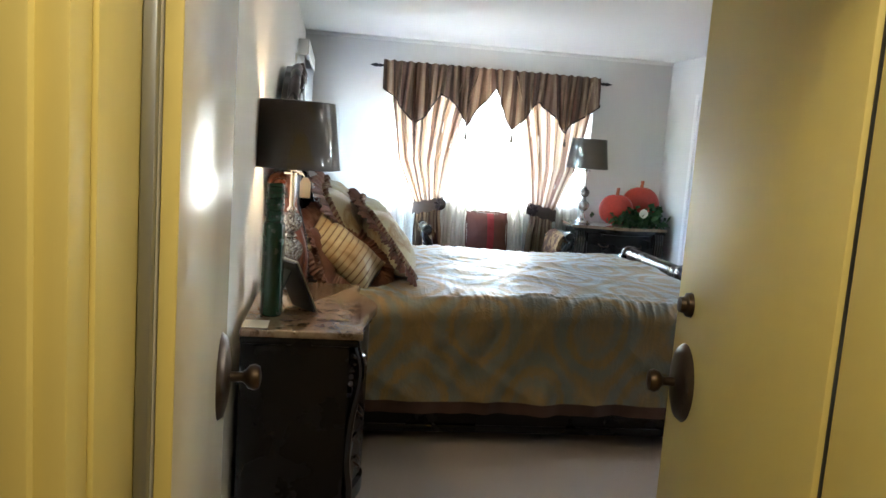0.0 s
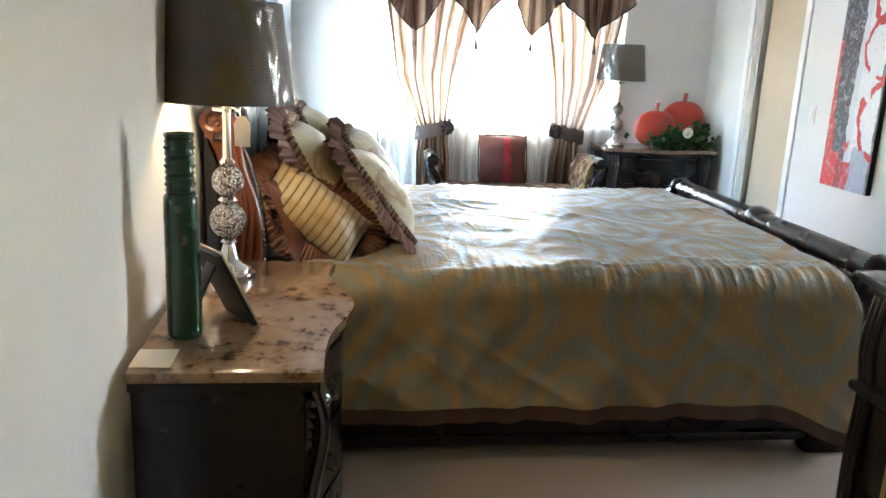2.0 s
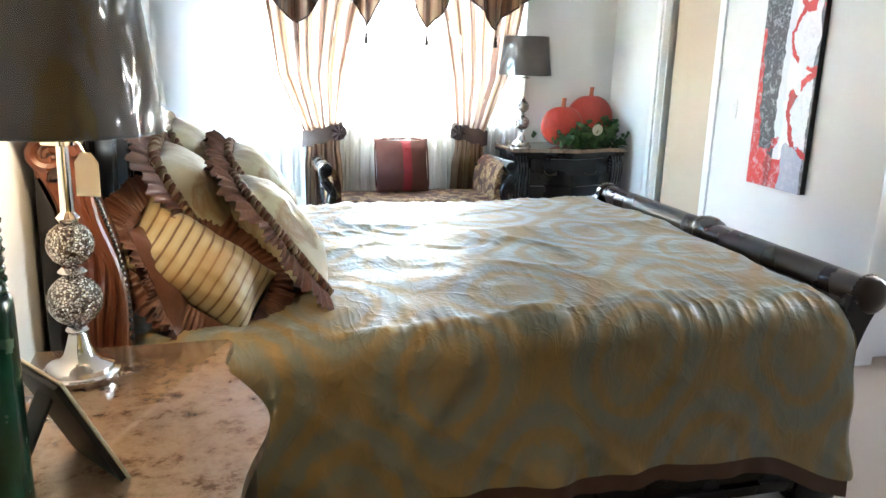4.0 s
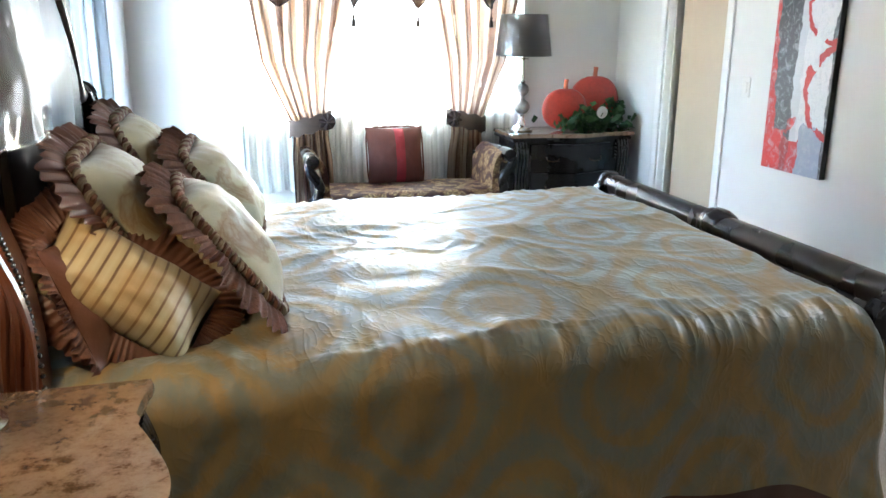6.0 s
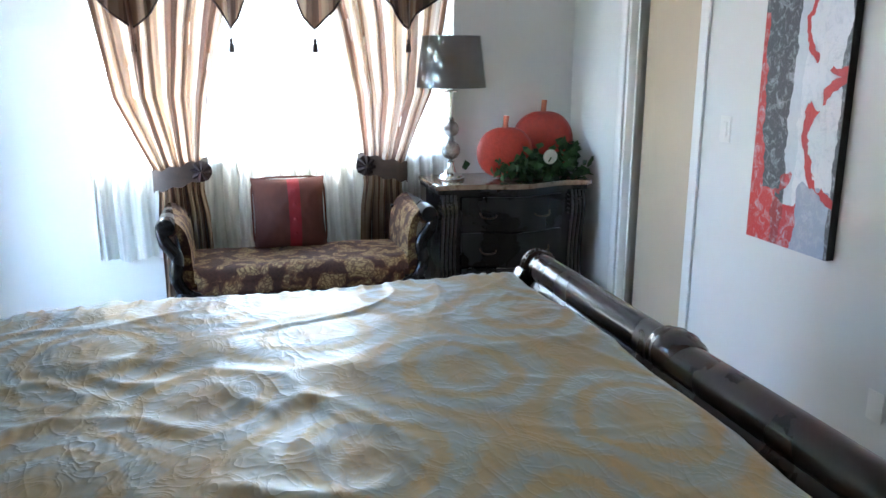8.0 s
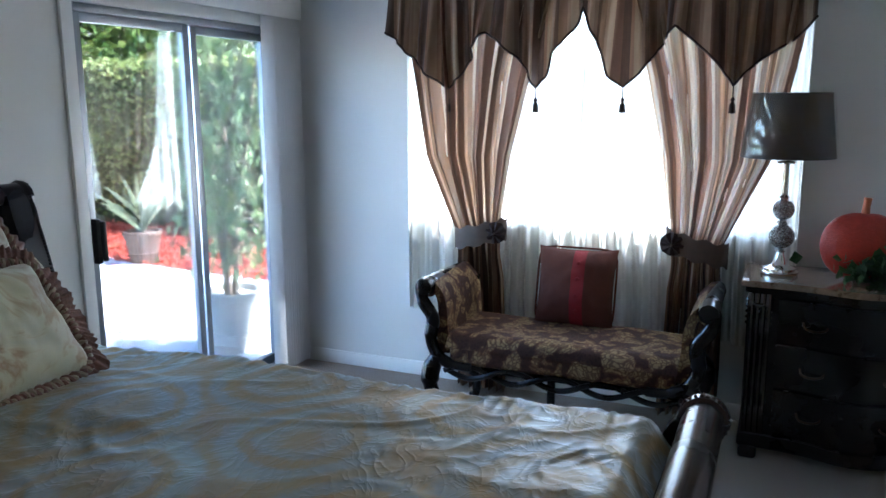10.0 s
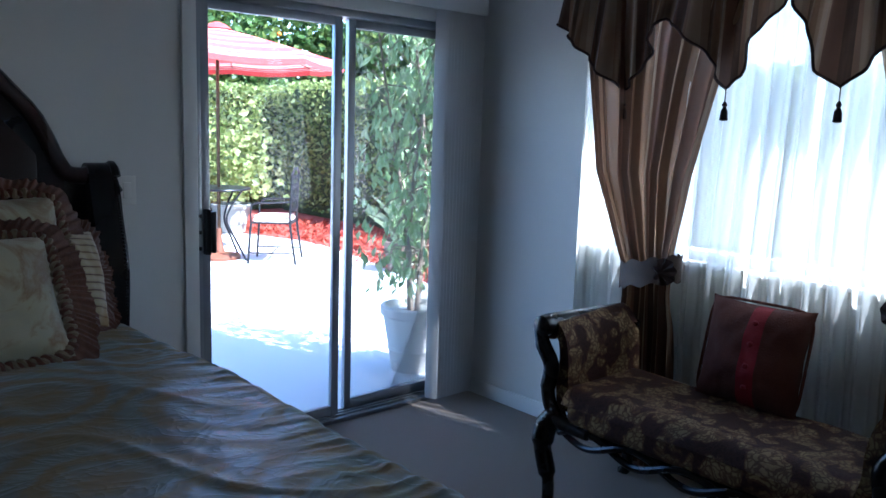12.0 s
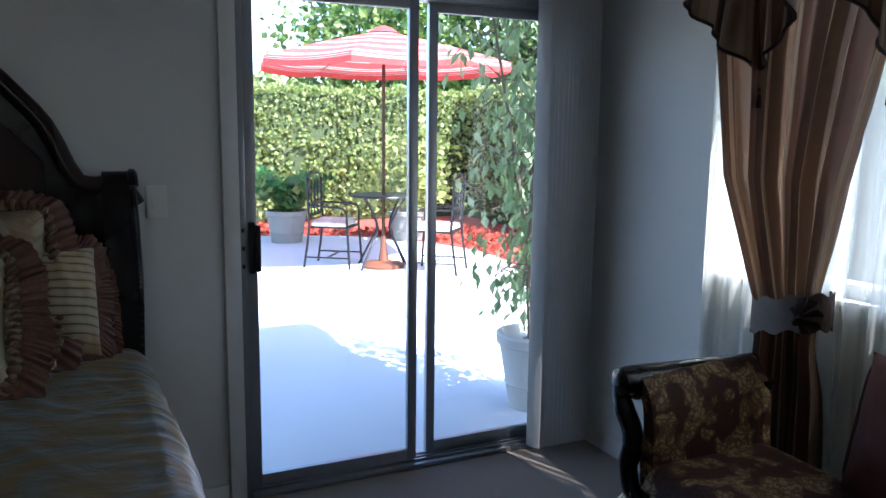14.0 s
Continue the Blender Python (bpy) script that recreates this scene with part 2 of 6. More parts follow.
DRAPE = cloth("striped_satin", stripe_cols(0.34), 0.42, 0.66)
t = DRAPE.node_tree
u, w = uv_axes(t)
thin = ramp(t, math_node(t, "FRACT", math_node(t, "DIVIDE", u, 0.34)), [(0.0, (0.0,) * 3), (0.14, (0.04,) * 3), (0.20, (0.09,) * 3), (0.34, (0.03,) * 3), (0.42, (0.0,) * 3), (0.50, (0.03,) * 3), (0.66, (0.05,) * 3), (0.72, (0.10,) * 3), (0.86, (0.02,) * 3)], hard=True)
clear_part, out_mix = t.nodes.new("ShaderNodeBsdfTransparent"), t.nodes.new("ShaderNodeMixShader")
body_link = t.nodes["Material Output"].inputs[0].links[0].from_socket
t.links.new(thin, out_mix.inputs[0])
t.links.new(body_link, out_mix.inputs[1])
t.links.new(clear_part.outputs[0], out_mix.inputs[2])
t.links.new(out_mix.outputs[0], t.nodes["Material Output"].inputs[0])
# drape stripes multiplied by 0.62, with less light passing through
VALANCE = cloth("striped_satin_darker", stripe_cols(0.26, 0.62), 0.42, 0.32)
TIE = simple("tieback_cloth", (0.085, 0.052, 0.036), 0.55, var=0.5, scale=30, relief=0.5, fine=120)


def spread_cols(t):
    """Ogee damask: tan lattice bands and ringed medallions on a pale blue satin ground."""
    uv = coords(t, "UV", (1, 1, 1))
    u, w = uv_axes(t)
    wob = math_node(t, "MULTIPLY", math_node(t, "SUBTRACT", noisy(t, uv, 3.0, 3.0), 0.5), 1.4)
    a = math_node(t, "COSINE", math_node(t, "ADD", math_node(t, "MULTIPLY", u, 6.283 / 0.60), wob))
    b = math_node(t, "COSINE", math_node(t, "ADD", math_node(t, "MULTIPLY", w, 6.283 / 0.74), wob))
    s = math_node(t, "MULTIPLY", math_node(t, "ABSOLUTE", math_node(t, "ADD", a, b)), 0.5)
    s = math_node(t, "ADD", s, math_node(t, "MULTIPLY", math_node(t, "SUBTRACT", noisy(t, uv, 22.0, 5.0, 0.75, 1.0), 0.5), 0.34))
    tan, gold = (0.25, 0.185, 0.085), (0.315, 0.20, 0.070)
    ground = ramp(t, s, [(0.06, (0, 0, 0)), (0.22, (1, 1, 1)), (0.40, (1, 1, 1)), (0.50, (0, 0, 0)), (0.62, (0, 0, 0)), (0.72, (0.9, 0.9, 0.9)), (0.80, (0.9, 0.9, 0.9)), (0.95, (0.1, 0.1, 0.1))])
    st = noisy(t, coords(t, "UV", (4, 1.2, 1)), 4.0, 4.0, 0.6, 1.0)
    warm = mix(t, ramp(t, st, [(0.42, (0, 0, 0)), (0.66, (1, 1, 1))]), tan, gold)
    c = mix(t, math_node(t, "MULTIPLY", ground, 0.72), warm, (0.158, 0.200, 0.188))
    p = t.nodes["Principled BSDF"]
    t.links.new(math_node(t, "SUBTRACT", 0.46, math_node(t, "MULTIPLY", ground, 0.13)), p.inputs["Roughness"])
    t.links.new(math_node(t, "ADD", math_node(t, "MULTIPLY", ground, 0.36), 0.12), p.inputs["Sheen Weight"])
    fine = noisy(t, uv, 38.0, 4.0, 0.7, 1.2)
    return mix(t, math_node(t, "MULTIPLY", ramp(t, fine, [(0.46, (0, 0, 0)), (0.58, (1, 1, 1))]), 0.25), c, (0.26, 0.20, 0.09))


SPREAD = cloth("damask_satin_bedspread", spread_cols, 0.37, 0.0, 0.15, 0.25, 420)
t, p = SPREAD.node_tree, SPREAD.node_tree.nodes["Principled BSDF"]
uv = coords(t, "UV", (1, 1, 1))


def ridge(scale, shift, warp):
    n = noisy(t, coords(t, "UV", shift), scale, 2.0, 0.5, warp)
    return math_node(t, "POWER", math_node(t, "SUBTRACT", 1.0, math_node(t, "MULTIPLY", math_node(t, "ABSOLUTE", math_node(t, "SUBTRACT", n, 0.5)), 2.0)), 9.0)


crinkle = math_node(t, "ADD", math_node(t, "MULTIPLY", ridge(5.0, (1.4, 0.8, 1), 1.2), 0.55), math_node(t, "MULTIPLY", ridge(11.0, (1.0, 0.8, 1), 1.6), 0.35))
crinkle = math_node(t, "ADD", crinkle, math_node(t, "MULTIPLY", noisy(t, uv, 70.0, 3.0), 0.08))
bump(t, p, crinkle, 0.22, 0.012)
p.inputs["Sheen Tint"].default_value, p.inputs["Sheen Roughness"].default_value = (0.62, 0.80, 1.0, 1), 0.32


def damask_cols(t):
    v = coords(t)
    n = t.nodes.new("ShaderNodeTexVoronoi")
    n.feature = "SMOOTH_F1"
    n.inputs["Scale"].default_value = 19.0
    d = put(t, "ShaderNodeTexNoise", Scale=9.0, Detail=3.0)
    t.links.new(v, d.inputs["Vector"])
    vm = t.nodes.new("ShaderNodeMix")
    vm.data_type = "VECTOR"
    vm.inputs[0].default_value = 0.14
    t.links.new(v, vm.inputs[4])
    t.links.new(d.outputs["Color"], vm.inputs[5])
    t.links.new(vm.outputs[1], n.inputs["Vector"])
    c = ramp(t, n.outputs["Distance"], [(0.0, (0.16, 0.09, 0.035)), (0.10, (0.30, 0.20, 0.09)), (0.34, (0.33, 0.23, 0.105)), (0.44, (0.18, 0.095, 0.038)), (0.50, (0.032, 0.011, 0.009)), (1.0, (0.024, 0.008, 0.007))])
    petal = put(t, "ShaderNodeTexVoronoi", Scale=52.0)
    petal.feature = "DISTANCE_TO_EDGE"
    t.links.new(vm.outputs[1], petal.inputs["Vector"])
    veins = ramp(t, petal.outputs["Distance"], [(0.06, (1, 1, 1)), (0.20, (0, 0, 0))])
    c = mix(t, math_node(t, "MULTIPLY", veins, 0.75), c, (0.055, 0.020, 0.014))
    return mix(t, math_node(t, "MULTIPLY", noisy(t, v, 45.0), 0.5), c, (0.06, 0.028, 0.016))


DAMASK = cloth("brown_gold_damask", damask_cols, 0.7, 0.0, 0.0, 0.6, 200)
DAMASK.node_tree.nodes["Principled BSDF"].inputs["Specular IOR Level"].default_value = 0.2


def pillow_stripe(t):
    u, w = uv_axes(t)
    f = math_node(t, "FRACT", math_node(t, "MULTIPLY", u, 13.0))
    c = ramp(t, f, [(0.0, (0.10, 0.05, 0.022)), (0.10, (0.14, 0.08, 0.035)), (0.16, (0.40, 0.32, 0.18)), (0.55, (0.44, 0.37, 0.22)), (0.90, (0.38, 0.30, 0.16)), (0.96, (0.10, 0.05, 0.022))])
    warm = noisy(t, coords(t), 5.0, 3.0)
    return mix(t, ramp(t, warm, [(0.48, (0, 0, 0)), (0.62, (0.55, 0.55, 0.55))]), c, (0.38, 0.22, 0.07))


STRIPEPIL = cloth("fine_striped_satin", pillow_stripe, 0.45, 0.0, 0.2, 0.2)


def sham(t):
    v = coords(t)
    c = ramp(t, noisy(t, v, 6.0, 4.0, 0.6, 1.0), [(0.28, (0.36, 0.33, 0.23)), (0.48, (0.40, 0.35, 0.22)), (0.57, (0.26, 0.17, 0.08)), (0.66, (0.36, 0.31, 0.21)), (0.78, (0.20, 0.12, 0.055))])
    return c


SHAM = cloth("cream_gold_brocade", sham, 0.42, 0.0, 0.2, 0.3)


def band_cols(t):
    u, w = uv_axes(t)
    f = math_node(t, "FRACT", math_node(t, "MULTIPLY", w, 5.0))
    return ramp(t, f, [(0.0, (0.58, 0.075, 0.070)), (0.60, (0.70, 0.60, 0.55)), (0.68, (0.50, 0.06, 0.05)), (0.80, (0.68, 0.56, 0.50)), (0.86, (0.58, 0.08, 0.075))], hard=True)


CANOPY = cloth("red_striped_canvas", band_cols, 0.8, 0.35, 0.0, 0.2)


def cushion_cols(t):
    u, w = uv_axes(t)
    f = math_node(t, "FRACT", math_node(t, "MULTIPLY", u, 6.0))
    return ramp(t, f, [(0.0, (0.62, 0.55, 0.48)), (0.5, (0.30, 0.04, 0.05)), (0.72, (0.62, 0.55, 0.48))], hard=True)


CUSHION = cloth("striped_chair_canvas", cushion_cols, 0.8)

RETURNCLOTH = simple("opaque_return_cloth", (0.62, 0.61, 0.57), 0.9, var=0.1, scale=12, relief=0.3, stretch=(6, 6, 0.3))
# sheer voile: mostly open, scatters a little
SHEER, t, p = nodes("white_voile")
tp = t.nodes.new("ShaderNodeBsdfTransparent")
tl = t.nodes.new("ShaderNodeBsdfTranslucent")
df = t.nodes.new("ShaderNodeBsdfDiffuse")
tl.inputs[0].default_value = df.inputs[0].default_value = (0.86, 0.87, 0.83, 1)
m1, m2 = t.nodes.new("ShaderNodeMixShader"), t.nodes.new("ShaderNodeMixShader")
m1.inputs[0].default_value = 0.45
weave = math_node(t, "ADD", math_node(t, "MULTIPLY", ramp(t, noisy(t, coords(t, "UV", (16, 0.35, 1)), 1.0, 2.0), [(0.36, (0, 0, 0)), (0.64, (1, 1, 1))]), 0.8), math_node(t, "MULTIPLY", noisy(t, coords(t, "UV", (40, 2, 1)), 3.0), 0.2))
t.links.new(math_node(t, "ADD", math_node(t, "MULTIPLY", weave, 0.42), 0.54), m2.inputs[0])
t.links.new(tl.outputs[0], m1.inputs[1])
t.links.new(df.outputs[0], m1.inputs[2])
t.links.new(tp.outputs[0], m2.inputs[1])
t.links.new(m1.outputs[0], m2.inputs[2])
t.links.new(m2.outputs[0], t.nodes["Material Output"].inputs[0])


def clear(name, tint=(1, 1, 1), haze=0.05, rough=0.02):
    m, t, p = nodes(name)
    tp = t.nodes.new("ShaderNodeBsdfTransparent")
    tp.inputs[0].default_value = (*tint, 1)
    gl = t.nodes.new("ShaderNodeBsdfGlossy")
    gl.inputs["Roughness"].default_value = rough
    f = t.nodes.new("ShaderNodeFresnel")
    f.inputs[0].default_value = 1.5
    ms = t.nodes.new("ShaderNodeMixShader")
    t.links.new(math_node(t, "ADD", math_node(t, "MULTIPLY", f.outputs[0], 0.8), haze), ms.inputs[0])
    t.links.new(tp.outputs[0], ms.inputs[1])
    t.links.new(gl.outputs[0], ms.inputs[2])
    t.links.new(ms.outputs[0], t.nodes["Material Output"].inputs[0])
    return m


GLASS = clear("pane_glass", (0.95, 0.97, 0.97), 0.0)
WRAP, t, p = nodes("clear_plastic_wrap")
tp = t.nodes.new("ShaderNodeBsdfTransparent")
gl = t.nodes.new("ShaderNodeBsdfGlossy")
gl.inputs["Roughness"].default_value = 0.12
bp = put(t, "ShaderNodeBump", Strength=1.0, Distance=0.02)
t.links.new(noisy(t, coords(t, "Object", (1, 1, 0.4)), 6.0, 1.0, 0.4, 1.6), bp.inputs["Height"])
t.links.new(bp.outputs[0], gl.inputs["Normal"])
ms = t.nodes.new("ShaderNodeMixShader")
ms.inputs[0].default_value = 0.10
t.links.new(tp.outputs[0], ms.inputs[1])
t.links.new(gl.outputs[0], ms.inputs[2])
t.links.new(ms.outputs[0], t.nodes["Material Output"].inputs[0])
SHADE = cloth("brown_shade_cloth", lambda t: mix(t, noisy(t, coords(t, "Object", (1, 1, 0.1)), 30.0), (0.020, 0.012, 0.007), (0.048, 0.028, 0.015)), 0.6, 0.13, 0.1, 0.2)

# patio ground
CONCRETE, t, p = nodes("patio_concrete")
v = coords(t)
a, b = noisy(t, v, 0.8, 6.0), noisy(t, v, 60, 4.0)
c = mix(t, a, (0.48, 0.49, 0.51), (0.64, 0.64, 0.64))
c = mix(t, math_node(t, "MULTIPLY", b, 0.3), c, (0.36, 0.36, 0.36))
t.links.new(c, p.inputs["Base Color"])
p.inputs["Roughness"].default_value = 0.85
bump(t, p, b, 0.3, 0.004)
MULCH = simple("red_bark_mulch", (0.34, 0.055, 0.035), 0.95, var=0.6, scale=25, relief=1.0, fine=70)
SOIL = simple("dry_soil", (0.20, 0.16, 0.12), 0.95, var=0.4, scale=3, relief=0.8)

# abstract canvas: bands of red, charcoal and white with sweeping red strokes
ART, t, p = nodes("abstract_canvas")
u, w = uv_axes(t)
wob = math_node(t, "MULTIPLY", noisy(t, coords(t, "UV", (2, 5, 1)), 1.6, 4.0, 0.55), 0.22)
uu = math_node(t, "ADD", u, math_node(t, "SUBTRACT", wob, 0.13))
brush = math_node(t, "MULTIPLY", math_node(t, "SUBTRACT", noisy(t, coords(t, "UV", (1.0, 2.2, 1)), 2.2, 3.0, 0.5, 0.4), 0.5), 0.5)
base = ramp(t, uu, [(0.0, (0.050, 0.052, 0.062)), (0.40, (0.58, 0.60, 0.64)), (0.52, (0.70, 0.70, 0.73)), (0.94, (0.10, 0.10, 0.12))], hard=True)
low = ramp(t, uu, [(0.0, (0.55, 0.025, 0.02)), (0.28, (0.30, 0.02, 0.02)), (0.40, (0.50, 0.03, 0.03)), (0.56, (0.34, 0.38, 0.48)), (0.94, (0.10, 0.10, 0.12))], hard=True)
side_red = math_node(t, "MULTIPLY", math_node(t, "LESS_THAN", uu, math_node(t, "MULTIPLY", math_node(t, "SUBTRACT", 0.78, w), 0.22)), math_node(t, "LESS_THAN", w, 0.72))
c = mix(t, side_red, base, (0.50, 0.025, 0.02))
c = mix(t, math_node(t, "LESS_THAN", math_node(t, "ADD", w, brush), 0.17), c, low)
smear = ramp(t, noisy(t, coords(t, "UV", (3, 7, 1)), 4.0, 6.0, 0.7, 1.0), [(0.50, (0, 0, 0)), (0.68, (0.7, 0.7, 0.7))])
c = mix(t, smear, c, (0.50, 0.52, 0.57))


def stroke(cu, cw, ru, rw, wide):
    du = math_node(t, "DIVIDE", math_node(t, "SUBTRACT", math_node(t, "ADD", uu, brush), cu), ru)
    dw = math_node(t, "DIVIDE", math_node(t, "SUBTRACT", math_node(t, "ADD", w, math_node(t, "MULTIPLY", brush, 0.25)), cw), rw)
    r = math_node(t, "SQRT", math_node(t, "ADD", math_node(t, "MULTIPLY", du, du), math_node(t, "MULTIPLY", dw, dw)))
    thick = math_node(t, "MULTIPLY", noisy(t, coords(t, "UV", (4, 9, 1)), 2.5, 4.0), wide * 1.6)
    near = math_node(t, "LESS_THAN", math_node(t, "ABSOLUTE", math_node(t, "SUBTRACT", r, 1.0)), thick)
    return math_node(t, "MULTIPLY", math_node(t, "MULTIPLY", near, math_node(t, "GREATER_THAN", noisy(t, coords(t, "UV", (2, 4, 1)), 1.7, 1.0), 0.37)), math_node(t, "GREATER_THAN", uu, 0.44))


c = mix(t, stroke(0.98, 0.70, 0.40, 0.15, 0.13), c, (0.52, 0.03, 0.03))
c = mix(t, stroke(0.92, 0.96, 0.34, 0.16, 0.16), c, (0.52, 0.03, 0.03))
c = mix(t, stroke(1.02, 0.34, 0.44, 0.18, 0.11), c, (0.50, 0.03, 0.03))
t.links.new(c, p.inputs["Base Color"])
p.inputs["Roughness"].default_value = 0.4
bump(t, p, noisy(t, coords(t, "UV", (8, 20, 1)), 6.0), 0.5, 0.006)


# ---- builders ----
ORIGIN = {}


def thing(name, at, label, category, group="", kind=""):
    e = new(name)
    e.location = at
    e.empty_display_size = 0.1
    ORIGIN[e] = Vector(at)
    return tagged(e, label, category, group, kind)


def mesh_of(name, bm, material, smooth=True):
    me = bpy.data.meshes.new(name)
    bmesh.ops.recalc_face_normals(bm, faces=bm.faces)
    bm.to_mesh(me)
    bm.free()
    me.materials.append(material)
    if smooth:
        me.shade_smooth()
        me.set_sharp_from_angle(angle=radians(38))
    return me


def part(name, bm, material, parent, label="", smooth=True):
    o = ORIGIN[parent]
    bmesh.ops.translate(bm, verts=bm.verts, vec=-o)
    ob = new(name, mesh_of(name, bm, material, smooth))
    ob.parent = parent
    ORIGIN[ob] = o
    if label:
        ob["label"] = label
    return ob


def single(name, bm, material, label, category, group="", kind="", smooth=True, at=None):
    """A thing of one mesh, its origin at its base."""
    if at is None:
        co = [v.co for v in bm.verts]
        at = Vector((sum(c.x for c in co) / len(co), sum(c.y for c in co) / len(co), min(c.z for c in co)))
    bmesh.ops.translate(bm, verts=bm.verts, vec=-Vector(at))
    ob = new(name, mesh_of(name, bm, material, smooth))
    ob.location = at
    ORIGIN[ob] = Vector(at)
    return tagged(ob, label, category, group, kind)


def B():
    return bmesh.new()


def box(bm, x0, x1, y0, y1, z0, z1, bev=0.0, seg=2):
    r = bmesh.ops.create_cube(bm, size=1, matrix=Matrix.LocRotScale(((x0 + x1) / 2, (y0 + y1) / 2, (z0 + z1) / 2), None, (x1 - x0, y1 - y0, z1 - z0)))
    if bev:
        es = {e for v in r["verts"] for e in v.link_edges}
        bmesh.ops.bevel(bm, geom=list(es), offset=bev, segments=seg, affect="EDGES", profile=0.5)
    return bm


def lathe(bm, cx, cy, prof, n=24, cap=True):
    rings = [[bm.verts.new((cx + r * math.cos(2 * math.pi * i / n), cy + r * math.sin(2 * math.pi * i / n), z)) for i in range(n)] for r, z in prof]
    for a, b in zip(rings, rings[1:]):
        for i in range(n):
            bm.faces.new((a[i], a[(i + 1) % n], b[(i + 1) % n], b[i]))
    if cap:
        bm.faces.new(rings[0][::-1])
        bm.faces.new(rings[-1])
    return bm


def sweep(bm, pts, radii, n=10, flat=1.0):
    """A tube along pts; flat squashes it sideways."""
    pts = [Vector(q) for q in pts]
    if isinstance(radii, (int, float)):
        radii = [radii] * len(pts)
    rings = []
    up = Vector((0.123, 0.2, 0.97))
    for i, q in enumerate(pts):
        d = (pts[min(i + 1, len(pts) - 1)] - pts[max(i - 1, 0)]).normalized()
        if abs(d.dot(up)) > 0.95:
            up = Vector((1, 0.1, 0.1))
        a = d.cross(up).normalized()
        b = a.cross(d).normalized()
        up = b
        rings.append([bm.verts.new(q + radii[i] * (a * math.cos(2 * math.pi * k / n) * flat + b * math.sin(2 * math.pi * k / n))) for k in range(n)])
    for a, b in zip(rings, rings[1:]):
        for k in range(n):
            bm.faces.new((a[k], a[(k + 1) % n], b[(k + 1) % n], b[k]))
    bm.faces.new(rings[0][::-1])
    bm.faces.new(rings[-1])
    return bm


def curve(pts, n=8):
    """A smooth line through the points."""
    pts = [Vector(q) for q in pts]
    out = []
    for i in range(len(pts) - 1):
        p0, p1, p2, p3 = pts[max(i - 1, 0)], pts[i], pts[i + 1], pts[min(i + 2, len(pts) - 1)]
        for k in range(n):
            s = k / n
            out.append(0.5 * ((2 * p1) + (p2 - p0) * s + (2 * p0 - 5 * p1 + 4 * p2 - p3) * s * s + (3 * p1 - p0 - 3 * p2 + p3) * s ** 3))
    out.append(pts[-1])
    return out


def prism(bm, poly, axis, a, b, bev=0.0):
    """A flat outline pushed through from a to b along the axis; the outline is in the other two axes, in order."""
    def at(q, s):
        return {"x": (s, q[0], q[1]), "y": (q[0], s, q[1]), "z": (q[0], q[1], s)}[axis]
    lo, hi = [bm.verts.new(at(q, a)) for q in poly], [bm.verts.new(at(q, b)) for q in poly]
    fs = [bm.faces.new(lo), bm.faces.new(hi[::-1])]
    n = len(poly)
    for i in range(n):
        bm.faces.new((lo[i], hi[i], hi[(i + 1) % n], lo[(i + 1) % n]))
    if bev:
        es = list({e for f in fs for e in f.edges})
        bmesh.ops.bevel(bm, geom=es, offset=bev, segments=2, affect="EDGES", profile=0.5)
    return bm


def sheet(bm, fn, nu, nv, uvfn=None):
    """A cloth: fn(u, v) for u, v in 0..1 gives the place; uvfn gives its place on the bolt."""
    lay = bm.loops.layers.uv.verify()
    vs = [[bm.verts.new(fn(i / nu, j / nv)) for j in range(nv + 1)] for i in range(nu + 1)]
    for i in range(nu):
        for j in range(nv):
            f = bm.faces.new((vs[i][j], vs[i + 1][j], vs[i + 1][j + 1], vs[i][j + 1]))
            for lp, (k, l) in zip(f.loops, ((i, j), (i + 1, j), (i + 1, j + 1), (i, j + 1))):
                lp[lay].uv = uvfn(k / nu, l / nv) if uvfn else (k / nu, l / nv)
    return bm


def turned(bm, m):
    bmesh.ops.transform(bm, matrix=m, verts=bm.verts)
    return bm


def lerp(a, b, s):
    return a + (b - a) * s


def piece(knots, s):
    """A line through knots (s, value), eased between them."""
    for (s0, v0), (s1, v1) in zip(knots, knots[1:]):
        if s <= s1:
            k = (s - s0) / (s1 - s0)
            return lerp(v0, v1, k)
    return knots[-1][1]


def leaves(name, material, places, size, spread=0.5, parent=None, long=1.8, label="", droop=False):
    """Many small folded leaves at the given places."""
    rnd = random.Random(len(places))
    verts, faces = [], []
    for q in places:
        s = size * rnd.uniform(0.6, 1.3)
        m = Euler((rnd.uniform(-2.1, -0.9) if droop else rnd.uniform(-1.4, 1.4), rnd.uniform(-0.6, 0.6) if droop else rnd.uniform(-1.4, 1.4), rnd.uniform(0, 6.28))).to_matrix()
        k = len(verts)
        for x, y, z in ((0, 0, 0), (0.5 / long * 1.6, 0.5, 0.12), (0, 1.0, 0), (-0.5 / long * 1.6, 0.5, 0.12)):
            verts.append(Vector(q) + m @ Vector((x * s, y * s, z * s)))
        faces += [(k, k + 1, k + 2), (k, k + 2, k + 3)]
    o = ORIGIN[parent] if parent else Vector((0, 0, 0))
    me = bpy.data.meshes.new(name)
    me.from_pydata([v - o for v in verts], [], faces)
    me.materials.append(material)
    ob = new(name, me)
    if parent:
        ob.parent = parent
        ORIGIN[ob] = o
    if label:
        ob["label"] = label
    ob["kind"] = "stuff"
    return ob

# ---- the large structure ----
RX, WY, CH = 3.63, 8.0, 2.47       # inner faces of right wall and window wall, ceiling height


def wall(name, boxes, material, label):
    bm = B()
    for q in boxes:
        box(bm, *q)
    return single(name, bm, material, label, "wall", kind="structure", smooth=False, at=(0, 0, 0))


